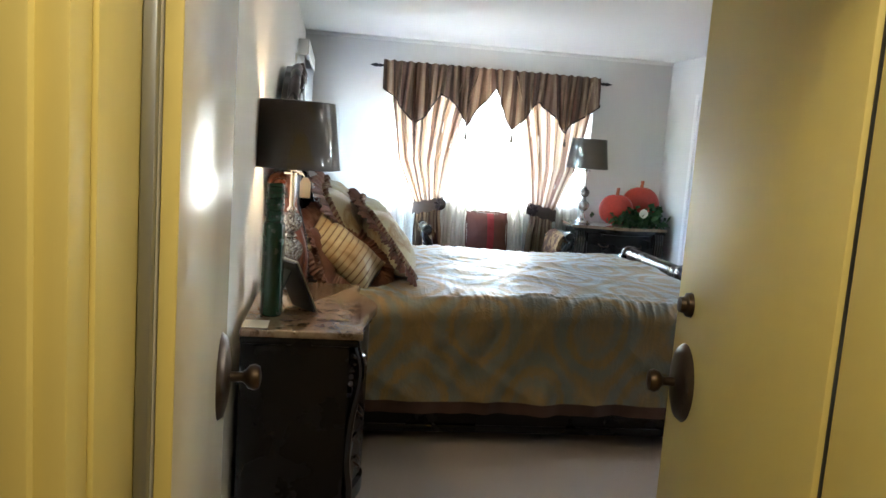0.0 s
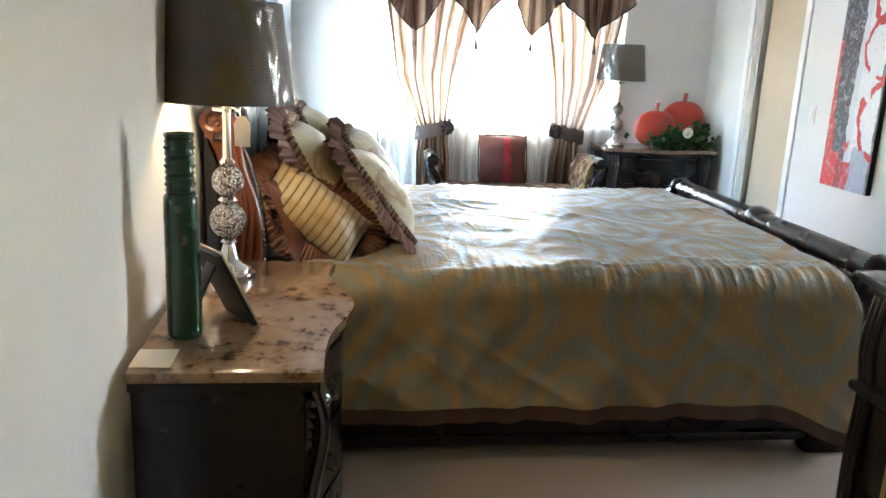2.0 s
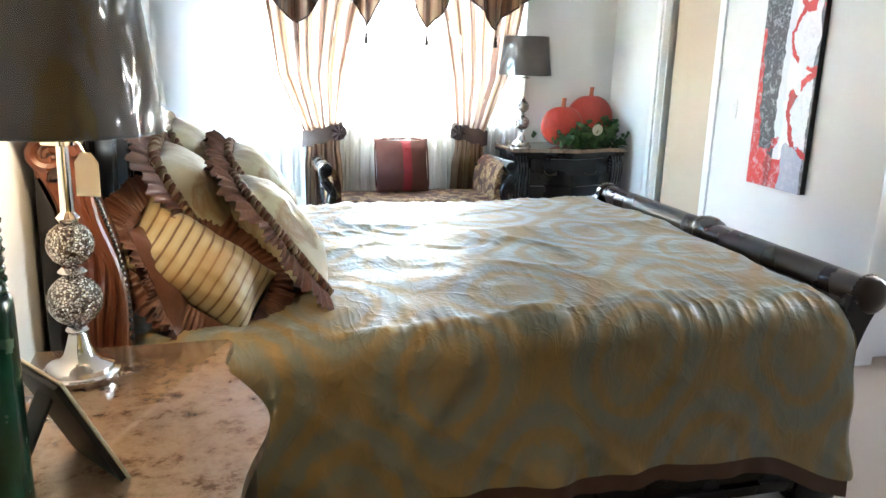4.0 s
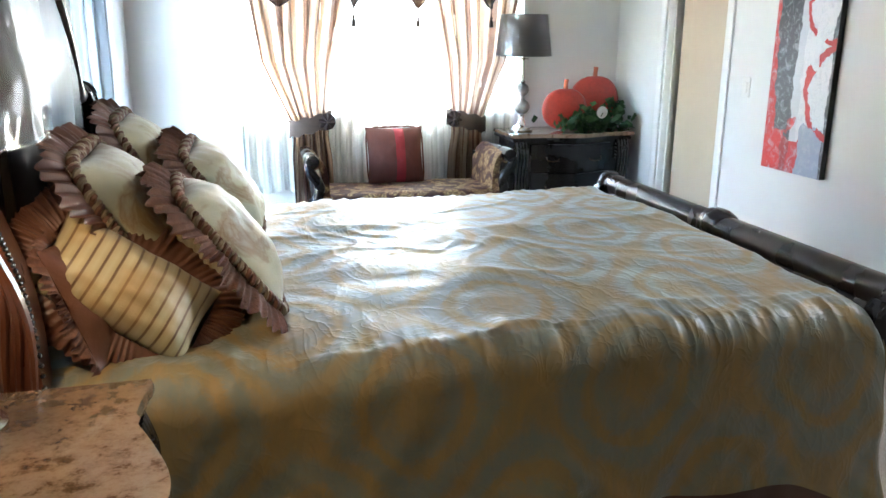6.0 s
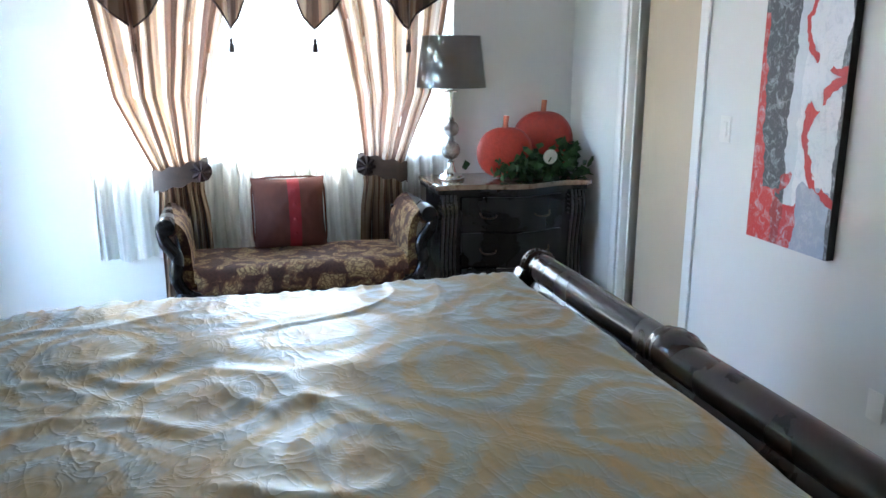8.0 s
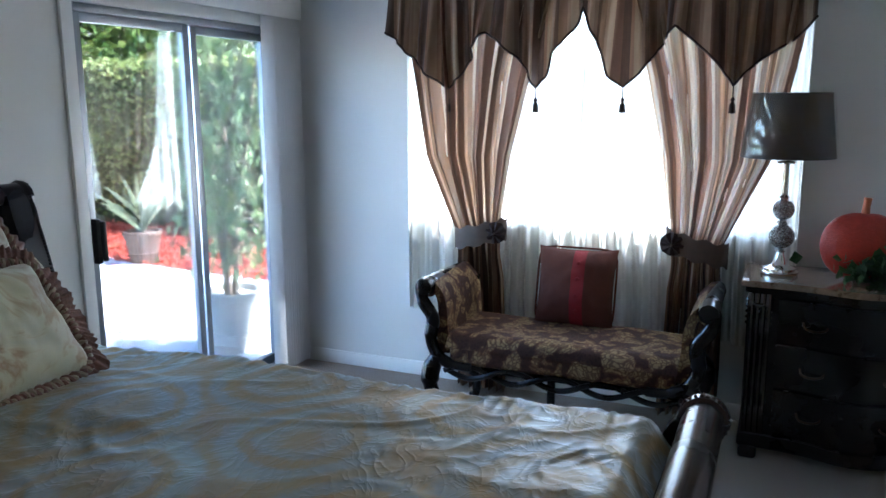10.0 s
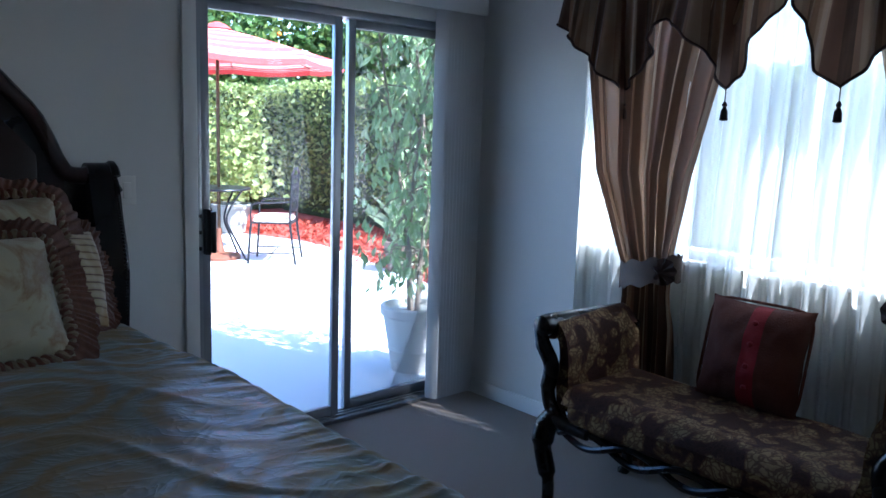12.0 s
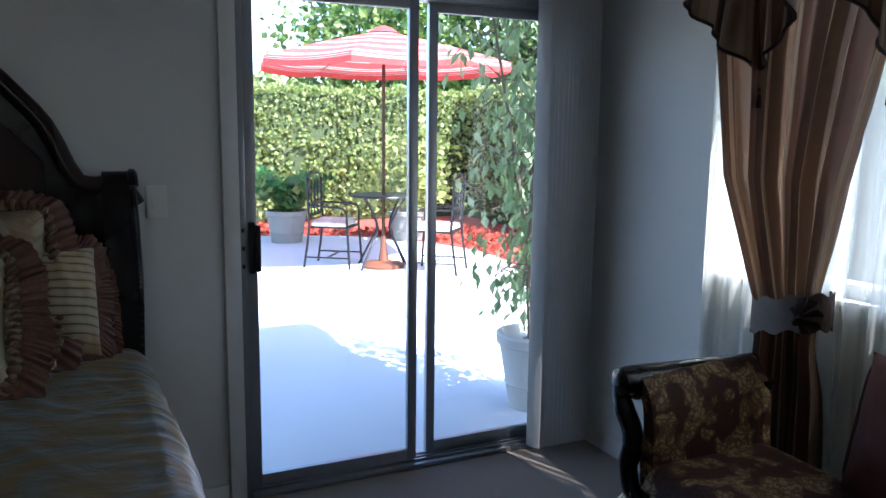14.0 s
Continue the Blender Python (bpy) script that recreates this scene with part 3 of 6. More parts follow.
single("floor", box(B(), -0.15, 5.3, 1.2, 8.15, -0.12, 0.0), CARPET, "beige cut-pile carpet over the whole bedroom", "floor", kind="structure", smooth=False, at=(0, 0, 0))
single("floor_hall", box(B(), -1.2, 2.4, -1.7, 1.2, -0.12, 0.0), CARPET, "beige carpet in the hall outside the bedroom", "floor", kind="structure", smooth=False, at=(0, 0, 0))
single("ceiling", box(B(), -0.15, 5.3, 1.2, 8.15, CH, CH + 0.12), CEIL, "flat white bedroom ceiling", "ceiling", kind="structure", smooth=False, at=(0, 0, 0))
single("ceiling_hall", box(B(), -1.2, 2.4, -1.7, 1.2, CH, CH + 0.12), CEIL, "flat white hall ceiling", "ceiling", kind="structure", smooth=False, at=(0, 0, 0))
SY0, SY1, SZ = 6.37, 7.86, 2.035    # sliding door opening
wall("wall_west", [(-0.15, 0, 1.2, SY0, 0, CH), (-0.15, 0, SY1, 8.15, 0, CH), (-0.15, 0, SY0, SY1, SZ, CH)], WALL, "white painted wall behind the bed")
WX0, WX1, WZ0, WZ1 = 0.80, 2.81, 0.965, 2.13
wall("wall_north", [(0, WX0, WY, 8.15, 0, CH), (WX1, 5.3, WY, 8.15, 0, CH), (WX0, WX1, WY, 8.15, 0, WZ0), (WX0, WX1, WY, 8.15, WZ1, CH)], WALL, "white painted wall with the curtained window")
DY0, DY1, DZ = 6.60, 7.30, 2.06
wall("wall_east", [(RX, RX + 0.12, 5.11, DY0, 0, CH), (RX, RX + 0.12, DY1, WY, 0, CH), (RX, RX + 0.12, DY0, DY1, DZ, CH)], WALL, "white painted wall with a canvas and a doorway")
wall("wall_closet", [(RX + 0.12, 5.15, 5.20, 5.32, 0, CH), (5.15, 5.3, 5.20, WY, 0, CH)], WALL, "white wall of the room behind the doorway")
# the opening in this wall is for the added alcove window
wall("wall_alcove", [(5.15, 5.3, 1.35, 4.30, 0, CH), (5.15, 5.3, 4.95, 5.20, 0, CH), (5.15, 5.3, 4.30, 4.95, 0, 0.85), (5.15, 5.3, 4.30, 4.95, 2.15, CH)], WALL, "white wall of the bright side of the bedroom")
HX0, HX1, HZ = 0.045, 1.195, 2.06
wall("wall_south", [(0, HX0, 1.2, 1.35, 0, CH), (HX1, 5.15, 1.2, 1.35, 0, CH), (HX0, HX1, 1.2, 1.35, HZ, CH)], WALL, "white bedroom wall beside the entrance doors")
wall("wall_hall", [(-1.2, -1.05, -1.7, 1.2, 0, CH), (2.25, 2.4, -1.7, 1.2, 0, CH), (-1.05, 2.25, -1.7, -1.55, 0, CH), (-1.05, -0.152, 1.08, 1.195, 0, CH), (1.30, 2.25, 1.08, 1.195, 0, CH)],
     YELLOW_WALL, "yellow painted hall wall")
# unseen roof sized to shadow the patio; east overhang added to block sun
wall("eaves", [(-0.75, 6.8, -1.9, 8.25, 2.62, 2.80)], ROOFM, "unseen roof slab that shades the patio and the alcove window")

# door casings in the hall: layered boards
for name, xs in (("trim_hall_west", ((-0.15, -0.045), (-0.05, 0.01), (0.0, HX0))), ("trim_hall_east", ((HX1, 1.215), (1.205, 1.25), (1.245, 1.30)))):
    bm = B()
    for k, (a, b) in enumerate(xs):
        d = (0.012, 0.024, 0.008)[k]
        box(bm, a, b, 1.195 - 0.11 - d, 1.20, 0, 2.15, 0.004)
    single(name, bm, YELLOW, "layered yellow door casing in the hall", "trim", kind="structure", at=(0, 0, 0))
bm = box(B(), HX0, HX0 + 0.008, 1.15, 1.366, 0, HZ, 0.002)
single("trim_jamb_west", bm, YELLOW, "yellow door jamb", "trim", kind="structure", at=(0, 0, 0))
bm = box(B(), HX1 - 0.036, HX1, 1.15, 1.368, 0, HZ, 0.003)
single("trim_jamb_east", bm, YELLOW, "yellow door jamb", "trim", kind="structure", at=(0, 0, 0))
bm = box(B(), HX0 + 0.008, HX1 - 0.036, 1.15, 1.352, HZ - 0.03, HZ, 0.003)
single("trim_head", bm, YELLOW, "yellow door head", "trim", kind="structure", at=(0, 0, 0))

single("trim_weather_strip", box(B(), HX0 + 0.009, HX0 + 0.028, 1.345, 1.372, 0, HZ - 0.03, 0.003), ALU, "grey metal strip in the door gap", "trim", kind="structure", at=(0, 0, 0))
# black strip painted in as the shadow of the hinge gap
single("trim_gap_shadow", box(B(), HX1 - 0.036, HX1 - 0.016, 1.3685, 1.3785, 0, HZ - 0.03, 0.002), BLACKPLASTIC, "black strip standing for the shadow in the door gap", "trim", kind="structure", at=(0, 0, 0))
# baseboards
bm = B()
box(bm, 0.0, 0.014, 2.0, SY0 - 0.07, 0.0, 0.085, 0.004)
box(bm, 0.014, RX, WY - 0.014, WY, 0.0, 0.085, 0.004)
box(bm, RX - 0.014, RX, 5.11, DY0 - 0.07, 0.0, 0.085, 0.004)
box(bm, RX - 0.014, RX, DY1 + 0.07, WY - 0.014, 0.0, 0.085, 0.004)
single("baseboard", bm, TRIM, "low white painted baseboard along the walls", "baseboard", kind="structure", at=(0, 0, 0))
# ceiling edge strip over the window
bm = box(B(), 0.0, RX, WY - 0.02, WY, CH - 0.035, CH, 0.006)
single("trim_cornice", bm, TRIM, "thin white strip under the ceiling", "trim", kind="structure", at=(0, 0, 0))


def swing_door(name, hinge, angle, width, face, label, bolt, hand):
    """A door leaf hinged at hinge, its far edge along angle (degrees from +y towards +x); hand: side of the visible face (+1 east, -1 west)."""
    d = thing(name, (hinge[0], hinge[1], 0), label, "door", kind="structure")
    bm = box(B(), -0.02, 0.02, 0.006, width, 0.012, 2.03, 0.003)
    m = Matrix.Translation((hinge[0], hinge[1], 0)) @ Matrix.Rotation(-radians(angle), 4, "Z")
    leaf = part("door_leaf", turned(bm, m), face, d)
    bm = B()
    for z in (0.25, 1.05, 1.80):
        sweep(bm, [(-hand * 0.022, 0.002, z), (-hand * 0.022, 0.002, z + 0.09)], 0.007, 8)
    part("hinge", turned(bm, m), BRONZE, d)
    yk = width - 0.118
    for s in (1, -1):
        bm = B()                                  # oval plate, domed
        lathe(bm, 0, 0, [(0.0001, 0.016), (0.35, 0.015), (0.7, 0.011), (0.92, 0.007), (1.0, 0.0)][::-1], 32)
        turned(bm, Matrix.Translation((s * 0.020, yk, 0.948)) @ Matrix.Rotation(s * math.pi / 2, 4, "Y") @ Matrix.Diagonal((0.104, 0.096, 1.5, 1)))
        plate = part("escutcheon", turned(bm, m), BRONZE, d, "dark bronze domed round plate")
        bm = B()
        lathe(bm, 0, 0, [(0.013, 0.0), (0.012, 0.03), (0.016, 0.036), (0.028, 0.046), (0.031, 0.058), (0.026, 0.070), (0.010, 0.074)], 20)
        turned(bm, Matrix.Translation((s * 0.040, yk, 0.948)) @ Matrix.Rotation(s * math.pi / 2, 4, "Y"))
        part("door_knob", turned(bm, m), BRONZE, d, "dark bronze round knob")
        if bolt:
            bm = B()
            lathe(bm, 0, 0, [(0.033, 0.0), (0.031, 0.012), (0.022, 0.018), (0.020, 0.030), (0.006, 0.031)], 24)
            turned(bm, Matrix.Translation((s * 0.020, yk + 0.005, 1.155)) @ Matrix.Rotation(s * math.pi / 2, 4, "Y"))
            part("deadbolt", turned(bm, m), BRONZE, d, "dark bronze deadbolt rose")
    return d


d1 = swing_door("door_1", (0.080, 1.375), -1.4, 0.800, CREAM, "open cream gloss painted door standing along the wall", False, 1)
swing_door("door_2", (1.170, 1.375), 8.3, 0.872, YELLOW, "open yellow painted door with bronze knob and deadbolt", True, -1)
part("edge_strip", box(B(), 0.077, 0.103, 1.3735, 1.3795, 0.012, 2.03, 0.002), YELLOW, d1, "yellow painted hinge edge")
# inner door in the east wall, ajar into the next room
d3 = thing("door_3", (RX + 0.10, DY1 - 0.03, 0), "beige painted inner door standing ajar", "door", kind="structure")
part("door_leaf", turned(box(B(), -0.018, 0.018, 0.0, 0.612, 0.01, 2.03, 0.003), Matrix.Translation((RX + 0.060, DY0 + 0.026, 0)) @ Matrix.Rotation(radians(-4), 4, "Z")), BEIGE, d3)
bm = B()
box(bm, RX - 0.016, RX, DY1, DY1 + 0.065, 0, DZ + 0.065, 0.004)
box(bm, RX - 0.016, RX, DY0 - 0.065, DY0, 0, DZ + 0.065, 0.004)
box(bm, RX - 0.016, RX, DY0, DY1, DZ, DZ + 0.065, 0.004)
box(bm, RX, RX + 0.12, DY1 - 0.022, DY1, 0, DZ, 0.002)
box(bm, RX, RX + 0.12, DY0, DY0 + 0.022, 0, DZ, 0.002)
box(bm, RX + 0.045, RX + 0.06, DY1 - 0.034, DY1 - 0.020, 0, DZ, 0.002)
single("trim_doorway", bm, TRIM, "white casing round the inner doorway", "trim", kind="structure", at=(0, 0, 0))

# sliding patio door
sl = thing("door_4", (-0.07, 7.1, 0), "aluminium sliding glass door onto the patio", "sliding door", kind="structure")
bm = B()
box(bm, -0.12, -0.01, SY0, SY0 + 0.028, 0.0, SZ, 0.003)
box(bm, -0.12, -0.01, SY1 - 0.028, SY1, 0.0, SZ, 0.003)
box(bm, -0.12, -0.01, SY0 + 0.028, SY1 - 0.028, SZ - 0.035, SZ, 0.003)
box(bm, -0.13, 0.0, SY0 + 0.028, SY1 - 0.028, 0.0, 0.022, 0.003)
for x in (-0.09, -0.06, -0.03):
    box(bm, x - 0.004, x + 0.004, SY0 + 0.028, SY1 - 0.028, 0.022, 0.034, 0.001)
part("door_frame", bm, ALU, sl)
for nm, x, ya, yb in (("sliding_panel", -0.040, SY0 + 0.03, 7.120), ("fixed_panel", -0.085, 7.186, SY1 - 0.03)):
    bm = B()
    w = 0.042
    box(bm, x - 0.014, x + 0.014, ya, ya + w, 0.036, SZ - 0.036, 0.003)
    box(bm, x - 0.014, x + 0.014, yb - w, yb, 0.036, SZ - 0.036, 0.003)
    box(bm, x - 0.014, x + 0.014, ya + w, yb - w, SZ - 0.076, SZ - 0.036, 0.003)
    box(bm, x - 0.014, x + 0.014, ya + w, yb - w, 0.036, 0.086, 0.003)
    f = part(nm, bm, ALU, sl)
    g = part("pane", box(B(), x - 0.003, x + 0.003, ya + w - 0.004, yb - w + 0.004, 0.082, SZ - 0.072), GLASS, f, "clear glass pane", smooth=False)
    g.visible_shadow = False
bm = B()
box(bm, -0.024, 0.012, SY0 + 0.035, SY0 + 0.060, 0.92, 1.12, 0.006)
box(bm, -0.005, 0.030, SY0 + 0.055, SY0 + 0.075, 0.93, 1.11, 0.006)
part("door_handle", bm, BLACKPLASTIC, sl, "black plastic pull handle")
bm = B()
for z in (0.95, 1.02, 1.09):
    box(bm, -0.01, 0.006, SY0 + 0.008, SY0 + 0.018, z - 0.008, z + 0.008, 0.002)
part("latch", bm, BLACKPLASTIC, sl)
bm = B()
box(bm, 0.0, 0.018, SY0 - 0.062, SY0, 0, SZ + 0.06, 0.004)
box(bm, 0.0, 0.018, SY0, 7.95, SZ, SZ + 0.06, 0.004)
single("trim_patio_door", bm, TRIM, "white casing round the sliding door", "trim", kind="structure", at=(0, 0, 0))

# vertical blind: head box and stacked vanes
vb = thing("vertical_blind", (0.06, 7.75, 0.0), "off-white vertical blind drawn to one side of the patio door", "blind")
bm = B()
box(bm, 0.085, 0.100, 6.30, 7.955, 2.085, 2.20, 0.004)
box(bm, 0.020, 0.085, 7.940, 7.955, 2.085, 2.20, 0.003)
box(bm, 0.020, 0.085, 6.30, 6.315, 2.085, 2.20, 0.003)
box(bm, 0.020, 0.085, 6.315, 7.940, 2.185, 2.20, 0.002)
part("head_box", bm, TRIM, vb, "white valance box")
for k in range(12):
    y = 7.655 + k * 0.0235
    bm = B()
    bx = 0.056 + 0.002 * math.sin(k * 2.1)
    prism(bm, [(bx - 0.034, y + 0.002), (bx, y + 0.011), (bx + 0.034, y + 0.030), (bx + 0.034, y + 0.0315), (bx, y + 0.0125), (bx - 0.034, y + 0.0035)], "z", 0.03, 2.09)
    part("vane", bm, BLIND, vb)

# window with its frame
wi = thing("window_1", (1.80, 8.08, WZ0), "white framed sliding window behind sheer curtains", "window", kind="structure")
bm = B()
for q in ((WX0, WX0 + 0.04, WZ0, WZ1), (WX1 - 0.04, WX1, WZ0, WZ1), (WX0 + 0.04, WX1 - 0.04, WZ0, WZ0 + 0.04), (WX0 + 0.04, WX1 - 0.04, WZ1 - 0.04, WZ1), (1.775, 1.825, WZ0 + 0.04, WZ1 - 0.04)):
    box(bm, q[0], q[1], 8.05, 8.11, q[2], q[3], 0.004)
part("window_frame", bm, ALUW, wi)
for a, b in ((WX0 + 0.04, 1.775), (1.825, WX1 - 0.04)):
    part("pane", box(B(), a, b, 8.078, 8.084, WZ0 + 0.04, WZ1 - 0.04), GLASS, wi, smooth=False).visible_shadow = False
part("window_sill", box(B(), WX0 - 0.03, WX1 + 0.03, 7.965, 8.045, WZ0 - 0.022, WZ0, 0.005), TRIM, wi)
# added frame under the alcove ceiling, round the unseen fill lamp
w3 = thing("alcove_fill_frame", (4.3, 4.45, CH), "added square frame round the unseen fill lamp over the alcove", "window", kind="structure")
bm = B()
for q in ((3.81, 3.85, 3.96, 4.94), (4.75, 4.79, 3.96, 4.94), (3.85, 4.75, 3.96, 4.0), (3.85, 4.75, 4.90, 4.94)):
    box(bm, q[0], q[1], q[2], q[3], CH - 0.045, CH, 0.004)
part("window_frame", bm, ALUW, w3)
# unseen side window, added to let light into the alcove
w2 = thing("alcove_fill_window", (5.2, 4.2, 0.85), "added unseen window that brightens the side of the bedroom", "window", kind="structure")
bm = B()
for q in ((4.30, 4.34, 0.85, 2.15), (4.91, 4.95, 0.85, 2.15), (4.34, 4.91, 0.85, 0.89), (4.34, 4.91, 2.11, 2.15), (4.34, 4.91, 1.48, 1.52)):
    box(bm, 5.19, 5.25, q[0], q[1], q[2], q[3], 0.004)
part("window_frame", bm, ALUW, w2)


# ---- curtains ----
rod = thing("curtain_rod", (1.80, 7.87, 2.18), "dark iron curtain rod with pointed finials", "curtain rod")
part("rod", sweep(B(), [(0.72, 7.90, 2.195), (2.88, 7.90, 2.195)], 0.010, 10), BLACKMETAL, rod)
for s, x in ((-1, 0.72), (1, 2.88)):
    bm = sweep(B(), [(x, 7.90, 2.195), (x + s * 0.015, 7.90, 2.195), (x + s * 0.03, 7.90, 2.195), (x + s * 0.05, 7.90, 2.195), (x + s * 0.105, 7.90, 2.195)], [0.011, 0.018, 0.010, 0.019, 0.003], 12)
    part("finial", bm, BLACKMETAL, rod)
for x in (0.76, 2.84):
    part("bracket", box(B(), x - 0.010, x + 0.010, 7.90, WY, 2.180, 2.205, 0.003), BLACKMETAL, rod)

MID = 1.815
VBOT = [(0.0, 1.98), (0.045, 1.90), (0.10, 1.80), (0.155, 1.685), (0.185, 1.74), (0.205, 1.80), (0.245, 1.90), (0.275, 1.965), (0.30, 1.93), (0.345, 1.82), (0.395, 1.685), (0.42, 1.74), (0.44, 1.86), (0.475, 1.96), (0.5, 2.06)]


def val_bottom(u):
    s = u if u <= 0.5 else 1 - u
    return piece(VBOT, s)


def pleat(u, v, k, amp, ph=0.0):
    return amp * (math.sin(k * u * 2 * math.pi + ph) + 0.45 * math.sin(k * 2.3 * u * 2 * math.pi + 1.7 + ph + 2 * v))


val = thing("valance", (MID, 7.82, 1.685), "brown striped satin valance with pointed tips and tassels", "valance")


def val_at(u, v):
    x = 0.735 + u * 2.11
    top = 2.245 + 0.006 * math.sin(u * 170)
    z = lerp(top, val_bottom(u), v)
    y = 7.835 + pleat(u, v, 15, 0.012 + 0.016 * v) - 0.03 * v - 0.045 * v * math.sin(u * math.pi * 8 + 0.5)
    return (x + 0.02 * v * math.sin(u * 41), y, z)


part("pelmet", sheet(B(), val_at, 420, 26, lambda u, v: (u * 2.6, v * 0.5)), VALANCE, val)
bm = sweep(B(), [Vector(val_at(i / 210, 1.0)) + Vector((0, -0.004, 0)) for i in range(211)], 0.006, 6)
part("dark_edging", bm, TASSEL, val, "dark brown piping")
for u in (0.155, 0.395, 0.605, 0.845):
    q = Vector(val_at(u, 1.0))
    bm = B()
    sweep(bm, [q, q - Vector((0, 0, 0.055))], 0.0025, 6)
    lathe(bm, q.x, q.y, [(0.004, q.z - 0.125), (0.016, q.z - 0.122), (0.013, q.z - 0.085), (0.006, q.z - 0.072), (0.011, q.z - 0.062), (0.004, q.z - 0.050)][::1], 12)
    part("tassel", bm, TASSEL, val, "dark thread tassel")


def drape(side, label):
    """One tied-back drape; side -1 is towards the patio door."""
    d = thing("curtain", (MID + side * 0.57, 7.86, 0.02), label, "curtain", group="striped drapes of the window")
    outer = [(0.0, 1.02), (0.15, 0.975), (0.40, 0.88), (0.585, 0.70), (0.64, 0.685), (0.70, 0.70), (1.0, 0.70)]
    inner = [(0.0, 0.16), (0.22, 0.30), (0.40, 0.39), (0.55, 0.44), (0.60, 0.445), (0.64, 0.45), (0.70, 0.43), (1.0, 0.41)]

    def at(u, v):
        a, b = piece(outer, v), piece(inner, v)
        x = MID + side * lerp(a, b, u)
        tight = math.exp(-((v - 0.60) / 0.10) ** 2)
        amp = lerp(0.036, 0.016, tight)
        y = 7.885 + pleat(u, v * 0.4, 7, amp, side) - 0.02 * tight
        return (x + 0.006 * math.sin(9 * v + u * 20), y, lerp(2.20, 0.025, v))
    part("panel", sheet(B(), at, 150, 60, lambda u, v: (u * 1.15, v * 2.2)), DRAPE, d)

    def band(u, v):
        a = u * 2 * math.pi
        cx = MID + side * 0.568
        x = cx + 0.150 * math.cos(a)
        return (x, 7.885 + 0.070 * math.sin(a), 0.905 - side * 0.035 * math.cos(a) * 1.0 + (v - 0.5) * 0.115 + 0.008 * math.sin(a * 9))
    bm = sheet(B(), band, 64, 6, lambda u, v: (v * 0.3, u))
    part("tieback", bm, TIE, d, "wide tieback band with a rosette")
    bm = B()
    cx, cz = MID + side * 0.568 + (-side) * 0.11, 0.925
    for r, y in ((0.058, 7.812), (0.042, 7.800), (0.024, 7.790)):
        sheet(bm, lambda u, v: (cx + r * (0.25 + 0.75 * v) * math.cos(u * 6.2832), y + 0.012 * v + 0.008 * math.sin(u * 50), cz + r * (0.25 + 0.75 * v) * math.sin(u * 6.2832)), 40, 3)
    part("rosette", bm, TASSEL, d)
    return d


drape(-1, "brown and gold striped satin drape tied back")
drape(1, "brown and gold striped satin drape tied back")
sh = thing("sheer_curtain", (MID, 7.95, 0.43), "long white sheer curtain behind the striped drapes", "curtain")
for a, b in ((0.785, 1.825), (1.795, 2.835)):
    part("sheer_panel", sheet(B(), lambda u, v: (lerp(a, b, u) + 0.01 * math.sin(v * 5 + a), 7.945 + pleat(u + 0.012 * math.sin(7 * u + v), v * 0.25, 11, 0.021, a), lerp(2.19, 0.42 + 0.01 * math.sin(u * 30), v)), 240, 16, lambda u, v: (u, v)), SHEER, sh)


# opaque side returns added to stop sun slipping past the sheer
for x in (0.785, 2.835):
    part("sheer_return", sheet(B(), lambda u, v: (x + 0.004 * math.sin(u * 9), lerp(7.945, 7.998, u), lerp(2.19, 0.43, v)), 6, 12), RETURNCLOTH, sh, "opaque white side panel added to block stray sun")


# ---- bed ----
bed = thing("bed", (1.35, 5.03, 0), "dark carved sleigh bed with tall headboard, made up", "bed")
BY0, BY1 = 4.06, 6.00
# headboard: tall arched panel with rolled shoulders
hbtop = [(0.0, 1.22), (0.015, 1.275), (0.04, 1.30), (0.07, 1.285), (0.10, 1.31), (0.125, 1.43), (0.145, 1.51), (0.21, 1.65), (0.28, 1.76), (0.36, 1.84), (0.43, 1.885), (0.5, 1.90)]


def hb_z(y):
    s = (y - BY0) / (BY1 - BY0)
    return piece(hbtop, s if s <= 0.5 else 1 - s)


ys = [BY0 + (BY1 - BY0) * i / 64 for i in range(65)]
poly = [(BY0, 0.25)] + [(y, hb_z(y)) for y in ys] + [(BY1, 0.25)]
part("headboard", prism(B(), poly, "x", 0.030, 0.095, 0.008), BLACKWOOD, bed)
bm = sweep(B(), [(0.088, y, hb_z(y) - 0.012) for y in ys], 0.032, 10)
part("headboard_moulding", bm, DARK, bed)
poly = [(BY0 + 0.28, 0.6)] + [(lerp(BY0 + 0.28, BY1 - 0.28, i / 40), hb_z(lerp(BY0 + 0.28, BY1 - 0.28, i / 40)) - 0.15) for i in range(41)] + [(BY1 - 0.28, 0.6)]
part("headboard_panel", prism(B(), poly, "x", 0.090, 0.115, 0.006), DARK, bed)
front = curve([(0.205, 0.0, 0), (0.222, 0.45, 0), (0.225, 0.80, 0), (0.212, 0.99, 0), (0.180, 1.12, 0), (0.150, 1.21, 0), (0.130, 1.29, 0)], 5)
rear = curve([(0.030, 0.0, 0), (0.040, 0.45, 0), (0.075, 0.75, 0), (0.095, 0.95, 0), (0.080, 1.10, 0), (0.045, 1.20, 0), (0.025, 1.26, 0)], 5)
